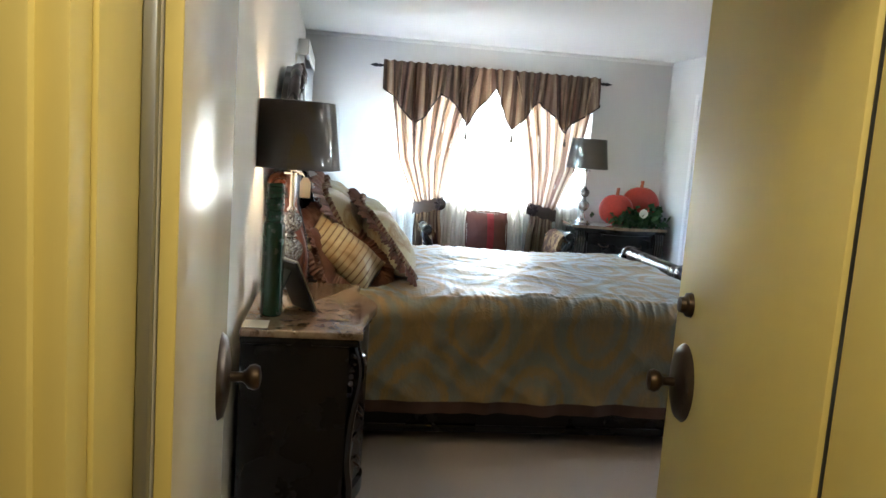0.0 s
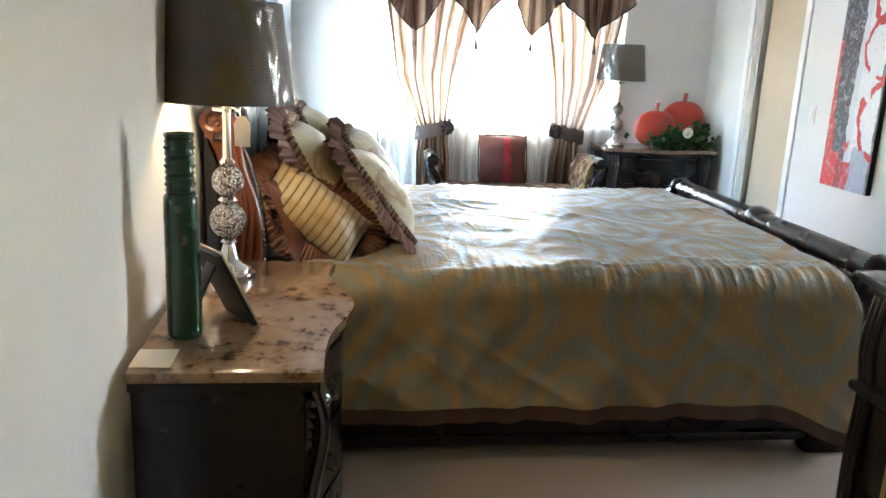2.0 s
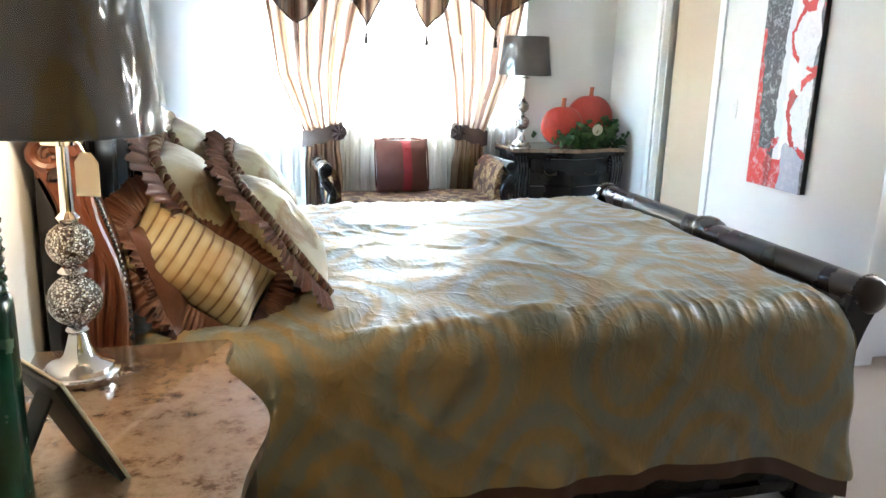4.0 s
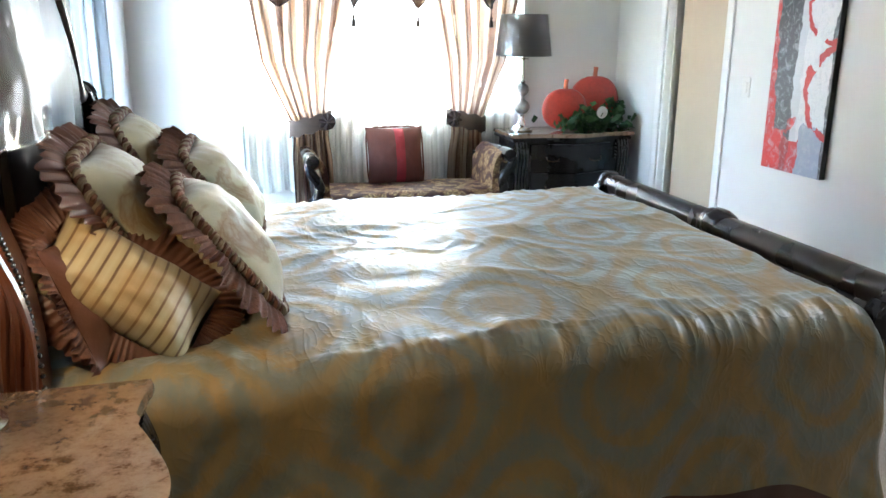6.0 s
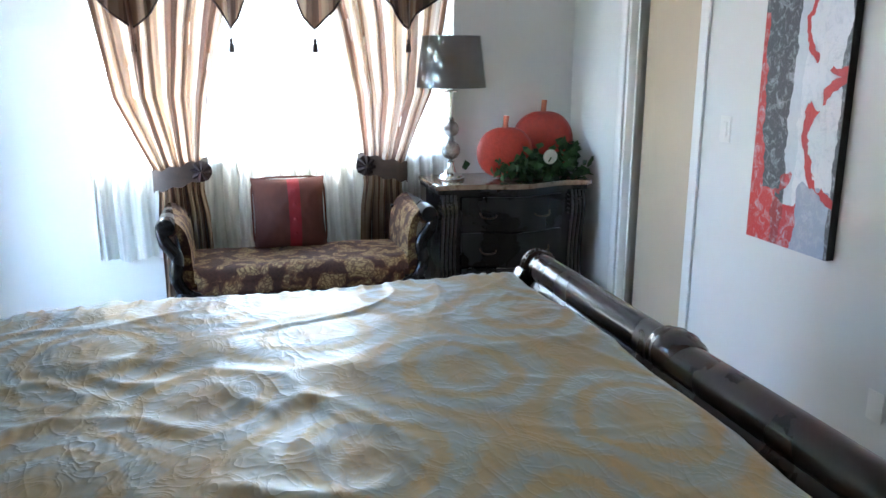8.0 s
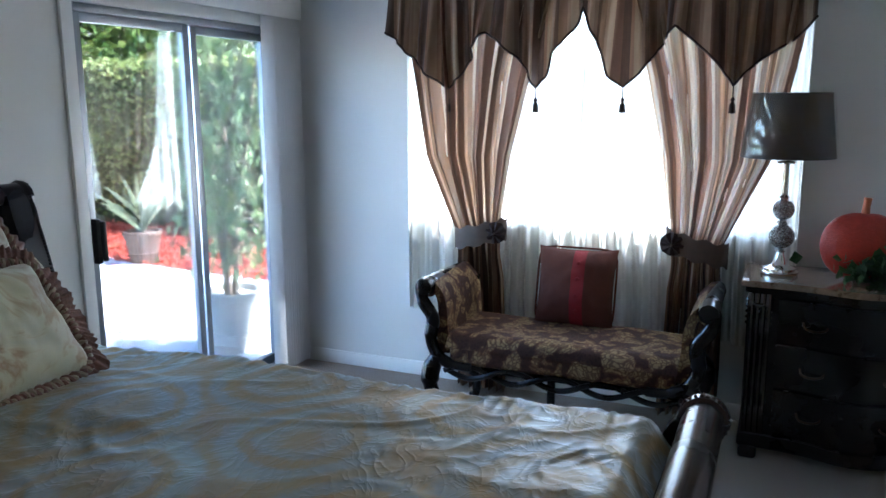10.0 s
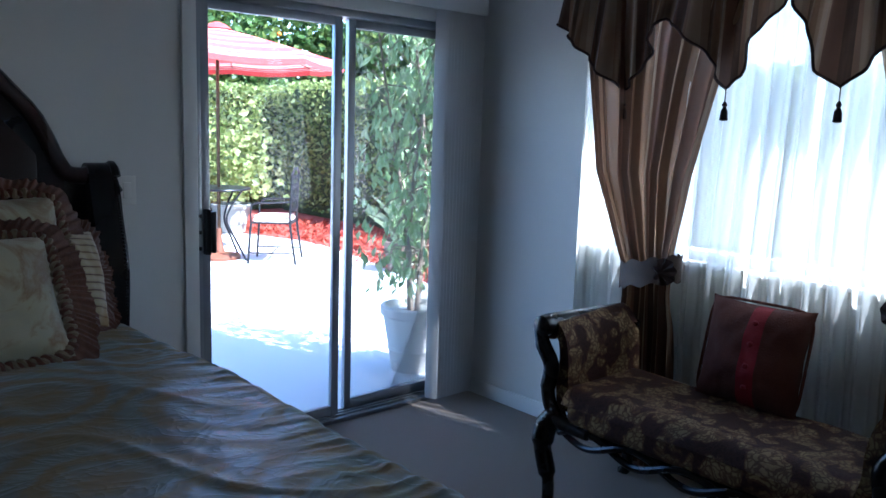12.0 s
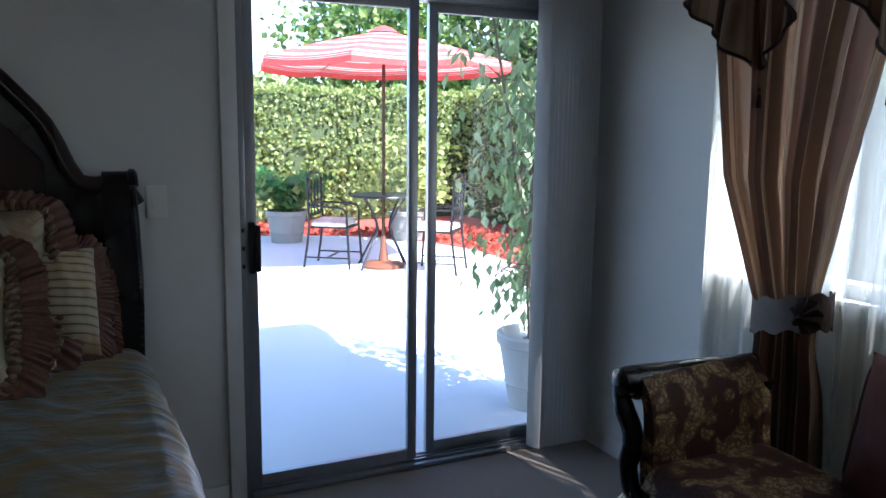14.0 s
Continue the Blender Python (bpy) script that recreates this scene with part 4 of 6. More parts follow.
for yy, outer_side in ((BY0 + 0.050, -1), (BY1 - 0.060, 1)):
    # near post coloured red-brown as the lamp lights it, far post left black
    wood = LAMPLITWOOD if outer_side < 0 else BLACKWOOD
    post = part("carved_post", prism(B(), [(q.x, q.y) for q in front] + [(q.x, q.y) for q in rear[::-1]], "y", yy - 0.050, yy + 0.050, 0.005), wood, bed, "carved bed post with a swept profile")
    yf = yy + outer_side * 0.050
    for k in range(6):
        f = 0.12 + 0.15 * k
        line = [Vector((lerp(b.x, a.x, f), yf + outer_side * 0.002, lerp(b.y, a.y, f))) for a, b in zip(front[6:], rear[6:])]
        line = [q + Vector((0.010 * math.sin(n * 0.45 + k), 0, 0)) for n, q in enumerate(line)]
        part("flute", sweep(B(), line, [0.004 + 0.009 * math.sin(math.pi * n / (len(line) - 1)) for n in range(len(line))], 7), wood, post)
    spiral = [(0.070 + 0.058 * (1 - k / 26) * math.cos(k * 0.42), yf, 1.275 + 0.050 * (1 - k / 26) * math.sin(k * 0.42)) for k in range(24)]
    part("scroll", sweep(B(), spiral, [0.018 * (1 - 0.5 * k / 24) for k in range(24)], 8), wood, bed, "carved scroll")
    part("scroll_roll", sweep(B(), [(0.075, yy - 0.046, 1.275), (0.075, yy + 0.046, 1.275)], 0.050, 18), wood, bed)
    bm = B()
    for a, b in zip(front[8:], front[9:]):
        for f in (0.0, 0.5):
            bmesh.ops.create_icosphere(bm, subdivisions=1, radius=0.0075, matrix=Matrix.Translation((lerp(a.x, b.x, f) + 0.001, yy + outer_side * 0.046, lerp(a.y, b.y, f))))
    part("nail_trim", bm, BLACKWOOD, bed, "row of dark studs on the post edge")
# crest shell
bm = B()
for k in range(9):
    a = radians(-60 + 15 * k)
    sweep(bm, [(0.11, 5.03, 1.78), (0.12, 5.03 + 0.08 * math.sin(a), 1.78 + 0.08 * math.cos(a)), (0.105, 5.03 + 0.14 * math.sin(a), 1.78 + 0.14 * math.cos(a))], [0.012, 0.022, 0.012], 8)
part("crest", bm, DARK, bed, "carved shell crest")
# side rails
for y0 in (4.075, BY1 - 0.035):
    bm = B()
    box(bm, 0.12, 2.50, y0, y0 + 0.04, 0.06, 0.36, 0.006)
    box(bm, 0.12, 2.50, y0 - 0.012, y0 + 0.052, 0.06, 0.10, 0.006)
    part("side_rail", bm, BLACKWOOD, bed)
# footboard: S-curved sleigh profile with a rolled top
prof = curve([(2.490, 0.10), (2.495, 0.30), (2.50, 0.48), (2.525, 0.62), (2.558, 0.72), (2.600, 0.775)], 6)
left = [(q.x, q.y) for q in [Vector((a[0], a[1], 0)) for a in prof]]
poly = [(x - 0.020, z) for x, z in left] + [(x + 0.028, z) for x, z in left[::-1]]
part("footboard", prism(B(), poly, "y", BY0 + 0.02, BY1 - 0.0), DARK, bed)
part("top_roll", sweep(B(), [(2.600, BY0 - 0.005, 0.775), (2.600, BY1 + 0.02, 0.775)], 0.056, 24), DARK, bed, "rolled glossy top rail")
for s, yy in ((-1, BY0 - 0.005), (1, BY1 + 0.02)):
    bm = B()
    sweep(bm, [(2.600, yy - s * 0.05, 0.775), (2.600, yy - s * 0.045, 0.775), (2.600, yy - s * 0.02, 0.775), (2.600, yy + s * 0.0, 0.775), (2.600, yy + s * 0.012, 0.775), (2.600, yy + s * 0.022, 0.775)], [0.058, 0.066, 0.068, 0.064, 0.050, 0.018], 28)
    part("roll_cap", bm, DARK, bed, "turned end cap of the roll")
    bm = B()
    for k in range(26):
        a = 2 * math.pi * k / 26
        bmesh.ops.create_icosphere(bm, subdivisions=1, radius=0.0065, matrix=Matrix.Translation((2.600 + 0.066 * math.cos(a), yy - s * 0.032, 0.775 + 0.066 * math.sin(a))))
    part("bead_ring", bm, DARK, bed, "row of dark glossy beads")
    # end panel following the S
    wide = lambda z: 0.042 + 0.030 * max(0.0, (z - 0.45) / 0.325) ** 2
    w = [(x - wide(z), z) for x, z in left] + [(x + wide(z), z) for x, z in left[::-1]]
    part("end_post", prism(B(), w, "y", yy if s < 0 else yy - 0.06, yy + 0.06 if s < 0 else yy, 0.006), BLACKWOOD, bed)
    part("foot_block", box(B(), 2.40, 2.58, yy if s < 0 else yy - 0.09, yy + 0.09 if s < 0 else yy, 0.0, 0.11, 0.012), BLACKWOOD, bed)
bm = sweep(B(), [(2.600 + 0.006, 5.03 + k * 0.02, 0.782) for k in range(-4, 5)], [0.046 + 0.020 * math.cos(k * math.pi / 9) + 0.004 * (k % 2) for k in range(-4, 5)], 20)
part("roll_ornament", bm, DARK, bed, "carved leaf wrap at the middle of the roll")
# mattress and box
part("mattress", box(B(), 0.16, 2.46, 4.13, 5.93, 0.34, 0.72, 0.06, 4), RAIL, bed)

SPX0, SPX1 = 0.16, 2.525


def seam(x, side, d):
    """Height of the gathers beside the seam at x, d metres away from it."""
    reach = 0.5 + 0.5 * noise.noise(Vector((x * 4.0, side * 3, 41.0)))
    lean = x + 0.25 * d * noise.noise(Vector((x * 2.0, side, 45.0)))
    sharp = max(0.0, 1 - 3.2 * abs(noise.noise(Vector((lean * 11.0, side * 2.0, 9.0))))) ** 1.3
    small = max(0.0, 1 - 3.5 * abs(noise.noise(Vector((lean * 25.0, side * 5.0, 2.0)))))
    return reach * (0.014 * sharp + 0.008 * small) * math.exp(-d * 5.0) + 0.010 * noise.noise(Vector((x * 6.0, side, d * 4)))


def spread_at(u, v):
    """The bedspread: u from head to foot, v across from one hem over the top to the other hem."""
    x = lerp(SPX0, SPX1, u)
    half, drop, rad = 0.890, 0.565, 0.10
    total = 2 * half + 2 * drop
    s = v * total
    hem = 0.0
    if s < drop:
        k = s / drop
        side = -1
    elif s > total - drop:
        k = (total - s) / drop
        side = 1
    else:
        k, side = 1.0, 0
    crown = 0.765 + 0.02 * noise.noise(Vector((x * 1.3, s * 1.3, 3)))
    foot = max(0.0, (u - 0.86) / 0.14)
    foot = foot * foot * (3 - 2 * foot)
    crown += 0.03 * math.sin(min(1.0, u * 1.05) * math.pi * 0.5) - 0.07 * max(0.0, (u - 0.965) / 0.035) ** 2
    if side == 0:
        yy = 5.03 - half + (s - drop)
        e = (abs(yy - 5.03) / half)
        z = crown - 0.028 * e ** 4
        # soft swells, a few long creases that branch, and gathers along the seam
        wr = 0.016 * noise.noise(Vector((x * 1.7, yy * 2.4, 1.0))) + 0.008 * noise.noise(Vector((x * 3.4 + yy, yy * 5.2, 5.0)))
        bend = noise.noise(Vector((x * 1.4, yy * 1.4, 31.0)))
        crease = max(0.0, 1 - 5.0 * abs(noise.noise(Vector((x * 1.7 + yy * 0.8 + bend, yy * 2.2 - x * 0.6, 8.0))))) ** 1.5
        crease2 = max(0.0, 1 - 6.0 * abs(noise.noise(Vector((x * 3.6 - yy * 1.6 + bend, yy * 3.8 + x, 12.0))))) ** 1.5
        patch = max(0.0, 0.25 + noise.noise(Vector((x * 1.5, yy * 1.5, 17.0))))
        crease3 = max(0.0, 1 - 5.0 * abs(noise.noise(Vector((x * 8 + yy * 5, yy * 9 - x * 4, 21.0)))))
        wr += 0.006 * crease + 0.0045 * crease2 * (0.4 + patch) + 0.003 * crease3 * patch
        near = max(0.0, (e - 0.66) / 0.34) ** 1.6
        wr += near * seam(x, 1 if yy > 5.03 else -1, (1 - e) * 0.89)
        return (x, yy, z + wr)
    d, arc = (1 - k) * drop, rad * math.pi / 2
    puff = math.exp(-((d / 0.15) ** 2)) * seam(x, side, d)
    ze, hem_z = crown - 0.028, lerp(0.235, 0.125, foot)
    folds = 0.020 * noise.noise(Vector((x * 4.5 + (1 - k) * 2.2, side * 7, k * 0.8))) + 0.013 * noise.noise(Vector((x * 10 - k * 4.0, side * 3, k * 2)))
    folds += 0.018 * max(0.0, 1 - 4 * abs(noise.noise(Vector((x * 3.5 + 2.4 * k, side * 2, k * 0.7))))) * (1 - 0.5 * k)
    if d < arc:
        th = d / rad
        y_out, z, nz = rad * math.sin(th), ze - rad * (1 - math.cos(th)), math.cos(th)
    else:
        y_out, nz = rad, 0.0
        z = ze - rad - (ze - rad - hem_z) * (d - arc) / (drop - arc)
    ny = 1.0 - 0.3 * nz
    yy = 5.03 + side * (half + y_out + puff * ny + 0.03 * foot * (1 - k) + folds * (1 - k) * 1.2)
    return (x + 0.02 * foot * (1 - k), yy, z + puff * nz)


spr = thing("bedspread", (1.35, 5.03, 0.24), "blue and gold damask satin bedspread, wrinkled, over the bed", "bedspread")
part("cover", sheet(B(), spread_at, 430, 250, lambda u, v: (u * 2.3, v * 2.9)), SPREAD, spr)
for side, v0 in ((-1, 0.0), (1, 1.0)):
    def hem_at(u, v, side=side, v0=v0):
        x, y, z = spread_at(u, v0)
        return (x, y - side * 0.006 + side * 0.006 * math.sin(x * 40) * v, z + 0.012 - v * 0.075)
    part("border", sheet(B(), hem_at, 120, 4), RAIL, spr, "dark brown border band")
# the cover turns round the foot corner and hangs over the end post
for side in (-1, 1):
    def corner_at(u, v, side=side):
        x, y, z = spread_at(1.0, 0.0 if side < 0 else 1.0)
        k = lerp(0.194, 0.0, v) if side < 0 else lerp(0.806, 1.0, v)
        x, y, z = spread_at(1.0, k)
        a = u * math.pi * 0.5
        return (x + 0.035 * math.sin(a) * (0.3 + 0.7 * v) + 0.006 * math.sin(u * 9 + v * 6), y - side * 0.055 * (1 - math.cos(a)), z)
    part("hanging_corner", sheet(B(), corner_at, 16, 24, lambda u, v: (2.3 + u * 0.1, v * 0.5)), SPREAD, spr)


def pillow(name, centre, lean, yaw, w, h, puff, cover, trim, label, frill=0.05, across=0.0, axes=None, rope=False):
    """A stuffed cushion leaning back; frill: a gathered edge; rope: a twisted cord on the seam; across: width of a bright band."""
    o = thing(name, centre, label, "pillow", group="bed pillows" if name != "throw_pillow" else "")
    m = Matrix.Translation(centre) @ Matrix.Rotation(radians(yaw), 4, "Z") @ Matrix.Rotation(-radians(lean), 4, "Y")
    if axes:                              # facing direction, and the way its width runs
        n_, w_ = Vector(axes[0]).normalized(), Vector(axes[1])
        w_ = (w_ - n_ * w_.dot(n_)).normalized()
        m = Matrix.Translation(centre) @ Matrix((n_, w_, n_.cross(w_))).transposed().to_4x4()
    seed = sum(centre) * 3

    def face(sgn):
        def f(u, v):
            a, b = 2 * u - 1, 2 * v - 1
            t1 = max(0.0, (1 - abs(a) ** 2.6)) ** 0.6 * max(0.0, (1 - abs(b) ** 2.6)) ** 0.6
            pinch = 1 - 0.07 * (1 - b * b) * abs(a) ** 3
            pinch2 = 1 - 0.07 * (1 - a * a) * abs(b) ** 3
            wr = 0.012 * noise.noise(Vector((a * 2.2, b * 2.2, seed))) + 0.005 * noise.noise(Vector((a * 7, b * 5, seed + 4)))
            return m @ Vector((sgn * (t1 * puff + (wr if t1 > 0.02 else 0)), a * w / 2 * pinch, b * h / 2 * pinch2))
        return f
    bm = B()
    sheet(bm, face(1), 36, 36, lambda u, v: (u, v))
    sheet(bm, face(-1), 36, 36, lambda u, v: (u, v))
    bmesh.ops.remove_doubles(bm, verts=bm.verts, dist=0.0005)
    part("cover", bm, cover, o)
    rim = []
    for k in range(960):
        s = k / 960 * 2 * math.pi
        ca, sa = math.cos(s), math.sin(s)
        q = (abs(ca) ** 7 + abs(sa) ** 7) ** (-1 / 7)
        rim.append((ca * q, sa * q))
    if frill:
        def fr(u, v):
            a, b = rim[int(round(u * 960)) % 960]
            d = Vector((0, a, b)).normalized()
            wave = 0.0065 * math.sin(u * 2 * math.pi * 84 + 3.0 * math.sin(u * 40)) + 0.009 * math.sin(u * 2 * math.pi * 23 + 1 + seed) + 0.010 * math.sin(u * 2 * math.pi * 7)
            return m @ (Vector((wave * v - 0.35 * frill * v * v, a * w / 2 * 0.98, b * h / 2 * 0.98)) + d * frill * v * (1 + 0.03 * math.sin(u * 2 * math.pi * 84) + 0.16 * noise.noise(Vector((a * 3, b * 3, seed)))))
        part("frill", sheet(B(), fr, 960, 5), trim, o, "gathered ruffle edge")
    if rope:
        for ph, mat in ((0.0, CORD), (math.pi, BRAID)):
            bm = B()
            tw = lambda k: k / 960 * 2 * math.pi * 74 + ph
            sweep(bm, [m @ (Vector((0.008 + 0.009 * math.cos(tw(k)), rim[k % 960][0] * w / 2, rim[k % 960][1] * h / 2)) + Vector((0, *rim[k % 960])).normalized() * (0.009 * math.sin(tw(k)) + 0.004 + 0.006 * math.sin(k * 0.37))) for k in range(961)], 0.0085, 6)
            part("twisted_cord", bm, mat, o, "ruched cord of cream and brown")
    if not frill:
        part("piping", sweep(B(), [m @ Vector((0, a * w / 2 * 0.985, b * h / 2 * 0.985)) for a, b in rim[::3] + rim[:1]], 0.006, 6), trim, o)
    if across:
        f = face(1)
        bm = sheet(B(), lambda u, v: Vector(f(0.56 + (u - 0.5) * across, v)) + (m.to_3x3() @ Vector((0.004, 0, 0))), 6, 30)
        part("band", bm, REDBAND, o, "bright red band")
        for k in range(4):
            q = Vector(f(0.56, 0.2 + 0.2 * k)) + m.to_3x3() @ Vector((0.008, 0, 0))
            part("button", turned(lathe(B(), 0, 0, [(0.010, -0.004), (0.011, 0.0), (0.006, 0.005)], 12), Matrix.Translation(q) @ m.to_3x3().to_4x4() @ Matrix.Rotation(math.pi / 2, 4, "Y")), REDBAND, o)
    return o


for sg in (-1, 1):
    yc = lambda d: 5.03 + sg * d
    pillow("euro_pillow", (0.40, yc(0.44), 1.00), 22, 0, 0.52, 0.52, 0.12, SHAM, BRONZECLOTH, "cream brocade square pillow with brown ruffle against the headboard", 0.09, 0.0, ((0.88, 0.0, 0.48), (0, 1, 0)), True)
    pillow("sham_pillow", (0.640, yc(0.45 if sg < 0 else 0.36), 0.950), 30, 0, 0.48, 0.42, 0.105, SHAM, BRAID, "cream and gold brocade pillow with braided edge", 0.10, 0.0, ((0.79, -sg * 0.06, 0.60), (0, 1, 0)), True)
    if sg < 0:
        pillow("striped_pillow", (0.395, yc(0.755), 0.925), 42, 0, 0.43, 0.23, 0.095, STRIPEPIL, BRONZECLOTH, "gold striped satin pillow with a wide brown ruffle", 0.095, 0.0, ((0.36, sg * 0.80, 0.48), (0.80, 0, -0.57)))
    else:
        pillow("striped_pillow", (0.36, yc(0.71), 0.945), 42, 0, 0.36, 0.24, 0.09, STRIPEPIL, BRONZECLOTH, "gold striped satin pillow standing against the headboard", 0.06, 0.0, ((0.84, 0.30, 0.42), (-0.42, 0, 0.86)))
    pillow("bolster_pillow", (0.31, yc(0.70), 0.90), 20, sg * 10, 0.34, 0.34, 0.07, BRONZECLOTH, BRAID, "brown satin pillow with braided edge", 0.03)


# ---- marble-topped chests ----
def bow(t):
    """Bowed serpentine front, 0..1 along the width."""
    return 0.445 + 0.075 * math.exp(-((t - 0.52) / 0.20) ** 2) + 0.02 * math.exp(-((t - 0.97) / 0.05) ** 2) - 0.012 * math.exp(-((t - 0.80) / 0.06) ** 2)


def chest(at, label, zrot=0.0):
    """A bow-front chest of drawers; local x is its depth away from the wall, local y its width."""
    o = thing("nightstand", at, label, "chest of drawers", group="pair of marble-topped chests")
    W, H = 0.95, 0.835
    m = Matrix.Translation(at)

    def outline(inset, n=40):
        return [(0.015 + 0.0, inset), ] + [(bow(i / n) - inset, inset + (W - 2 * inset) * i / n) for i in range(n + 1)] + [(0.015, W - inset)]
    part("marble_top", turned(prism(B(), outline(0.0), "z", H - 0.028, H, 0.008), m), MARBLE, o, "polished rose marble top")
    part("top_moulding", turned(prism(B(), outline(0.018), "z", H - 0.058, H - 0.028, 0.008), m), BLACKWOOD, o)
    part("body", turned(prism(B(), outline(0.045), "z", 0.11, H - 0.058), m), BLACKWOOD, o)
    part("plinth", turned(prism(B(), outline(0.022), "z", 0.05, 0.11, 0.010), m), BLACKWOOD, o)
    for k, (z0, z1) in enumerate(((0.145, 0.335), (0.350, 0.545), (0.560, 0.755))):
        n = 28
        pts = [(bow(lerp(0.17, 0.83, i / n)) - 0.050, W * lerp(0.17, 0.83, i / n)) for i in range(n + 1)]
        poly = pts + [(x + 0.022, y) for x, y in pts[::-1]]
        dr = part("drawer", turned(prism(B(), poly, "z", z0, z1, 0.006), m), BLACKWOOD, o)
        for ty in (0.33, 0.67):
            x, y, z = bow(ty) - 0.028, W * ty, (z0 + z1) / 2
            bm = B()
            sweep(bm, curve([(x, y - 0.05, z + 0.01), (x + 0.022, y - 0.04, z - 0.012), (x + 0.028, y, z - 0.02), (x + 0.022, y + 0.04, z - 0.012), (x, y + 0.05, z + 0.01)], 5), 0.005, 8)
            part("handle", turned(bm, m), BRONZE, dr, "dark bronze bail handle")
    for ty in (0.085, 0.915):
        bm = B()
        x, y = bow(ty) - 0.045, W * ty
        for k in range(4):
            d = -0.036 + 0.024 * k
            sweep(bm, curve([(x + 0.010, y + d, 0.12), (x + 0.026, y + d, 0.22), (x + 0.012, y + d, 0.34), (x + 0.020, y + d, 0.50), (x + 0.042, y + d, 0.62), (x + 0.046, y + d, 0.70), (x + 0.025, y + d, 0.775)], 5), 0.0135, 8)
        part("carved_pilaster", turned(bm, m), GLOSSWOOD, o, "carved corner scroll")
        for k in range(5):
            z = 0.745 - 0.026 * k
            line = [(x + 0.010 + (0.040 - 0.004 * k) * math.sin(math.pi * n / 10), y + lerp(-0.050, 0.050, n / 10), z - 0.018 * math.sin(math.pi * n / 10)) for n in range(11)]
            part("scallop", turned(sweep(B(), line, 0.011, 8), m), GLOSSWOOD, o)
    for yy in (0.03, W - 0.11):
        for xx in (0.03, 0.37):
            part("foot", turned(box(B(), xx, xx + 0.08, yy, yy + 0.08, 0.0, 0.055, 0.015, 3), m), BLACKWOOD, o)
    return o


ns = chest((0.012, 2.965, 0.0), "black bow-front nightstand with marble top beside the bed")
c2 = copy_thing(ns, pose(2.615, 7.985, 0, 0, 0, -90))
tagged(c2, "black bow-front chest with marble top under the window wall")


def table_lamp(x, y, z, label):
    o = thing("table_lamp", (x, y, z), label, "lamp", group="pair of chrome table lamps")
    bm = lathe(B(), x, y, [(0.080, z), (0.082, z + 0.004), (0.081, z + 0.012), (0.070, z + 0.016), (0.069, z + 0.026), (0.060, z + 0.030), (0.044, z + 0.036), (0.032, z + 0.050), (0.024, z + 0.075), (0.018, z + 0.098), (0.024, z + 0.106), (0.018, z + 0.114)], 32)
    part("base", bm, CHROME2, o)
    for zc, r in ((0.172, 0.056), (0.295, 0.048)):
        bm = lathe(B(), x, y, [(0.012, z + zc - r)] + [(max(0.012, r * math.cos(a)), z + zc + r * math.sin(a)) for a in [radians(-75 + 10 * k) for k in range(16)]] + [(0.012, z + zc + r)], 28)
        part("ball", bm, CHROME, o, "crackled mercury glass ball")
    bm = B()
    lathe(bm, x, y, [(0.020, z + 0.228), (0.030, z + 0.236), (0.020, z + 0.246)], 24)
    lathe(bm, x, y, [(0.018, z + 0.342), (0.024, z + 0.352), (0.014, z + 0.364), (0.012, z + 0.50), (0.040, z + 0.505), (0.042, z + 0.513), (0.014, z + 0.518), (0.012, z + 0.60)], 24)
    part("stem", bm, CHROME2, o)
    s0, s1 = z + 0.535, z + 0.815
    bm = lathe(B(), x, y, [(0.200, s0), (0.165, s1), (0.162, s1), (0.197, s0)], 56, cap=False)
    shd = part("shade", bm, SHADE, o, "dark brown drum shade")
    for zz, r in ((s0, 0.199), (s1, 0.164)):
        bm = sweep(B(), [(x + r * math.cos(k * 2 * math.pi / 48), y + r * math.sin(k * 2 * math.pi / 48), zz) for k in range(49)], 0.003, 6)
        part("rim", bm, BLACKMETAL, shd)
    bm = sheet(B(), lambda u, v: (x + (lerp(0.206, 0.171, v) + 0.012 * abs(noise.noise(Vector((5 * math.cos(u * 6.28) + v * 2, 5 * math.sin(u * 6.28) - v * 3, v * 2))))) * math.cos(u * 6.2832),
                                  y + (lerp(0.206, 0.171, v) + 0.012 * abs(noise.noise(Vector((5 * math.cos(u * 6.28) + v * 2, 5 * math.sin(u * 6.28) - v * 3, v * 2))))) * math.sin(u * 6.2832), lerp(s0 - 0.004, s1 + 0.004, v)), 140, 16)
    part("plastic_wrap", bm, WRAP, shd, "clear plastic wrap left on the shade")
    return o


l1 = table_lamp(0.150, 3.745, 0.836, "lit chrome ball table lamp with brown shade in plastic wrap")
q = copy_thing(l1, pose(2.765, 7.755, 0.836, 0, 0, 70))
tagged(q, "unlit chrome ball table lamp with dark shade on the chest")
tag = thing("price_tag", (0.20, 3.66, 1.22), "cream paper price tag hanging from the lamp", "tag")
part("card", turned(prism(B(), [(-0.024, -0.045), (0.024, -0.045), (0.024, 0.022), (0.010, 0.042), (-0.010, 0.042), (-0.024, 0.022)], "y", -0.001, 0.001), Matrix.Translation((0.205, 3.66, 1.292)) @ Matrix.Rotation(radians(-18), 4, "Z")), PAPER, tag)
part("string", sweep(B(), [(0.205, 3.66, 1.330), (0.19, 3.70, 1.346), (0.165, 3.735, 1.354)], 0.0012, 5), PAPER, tag)

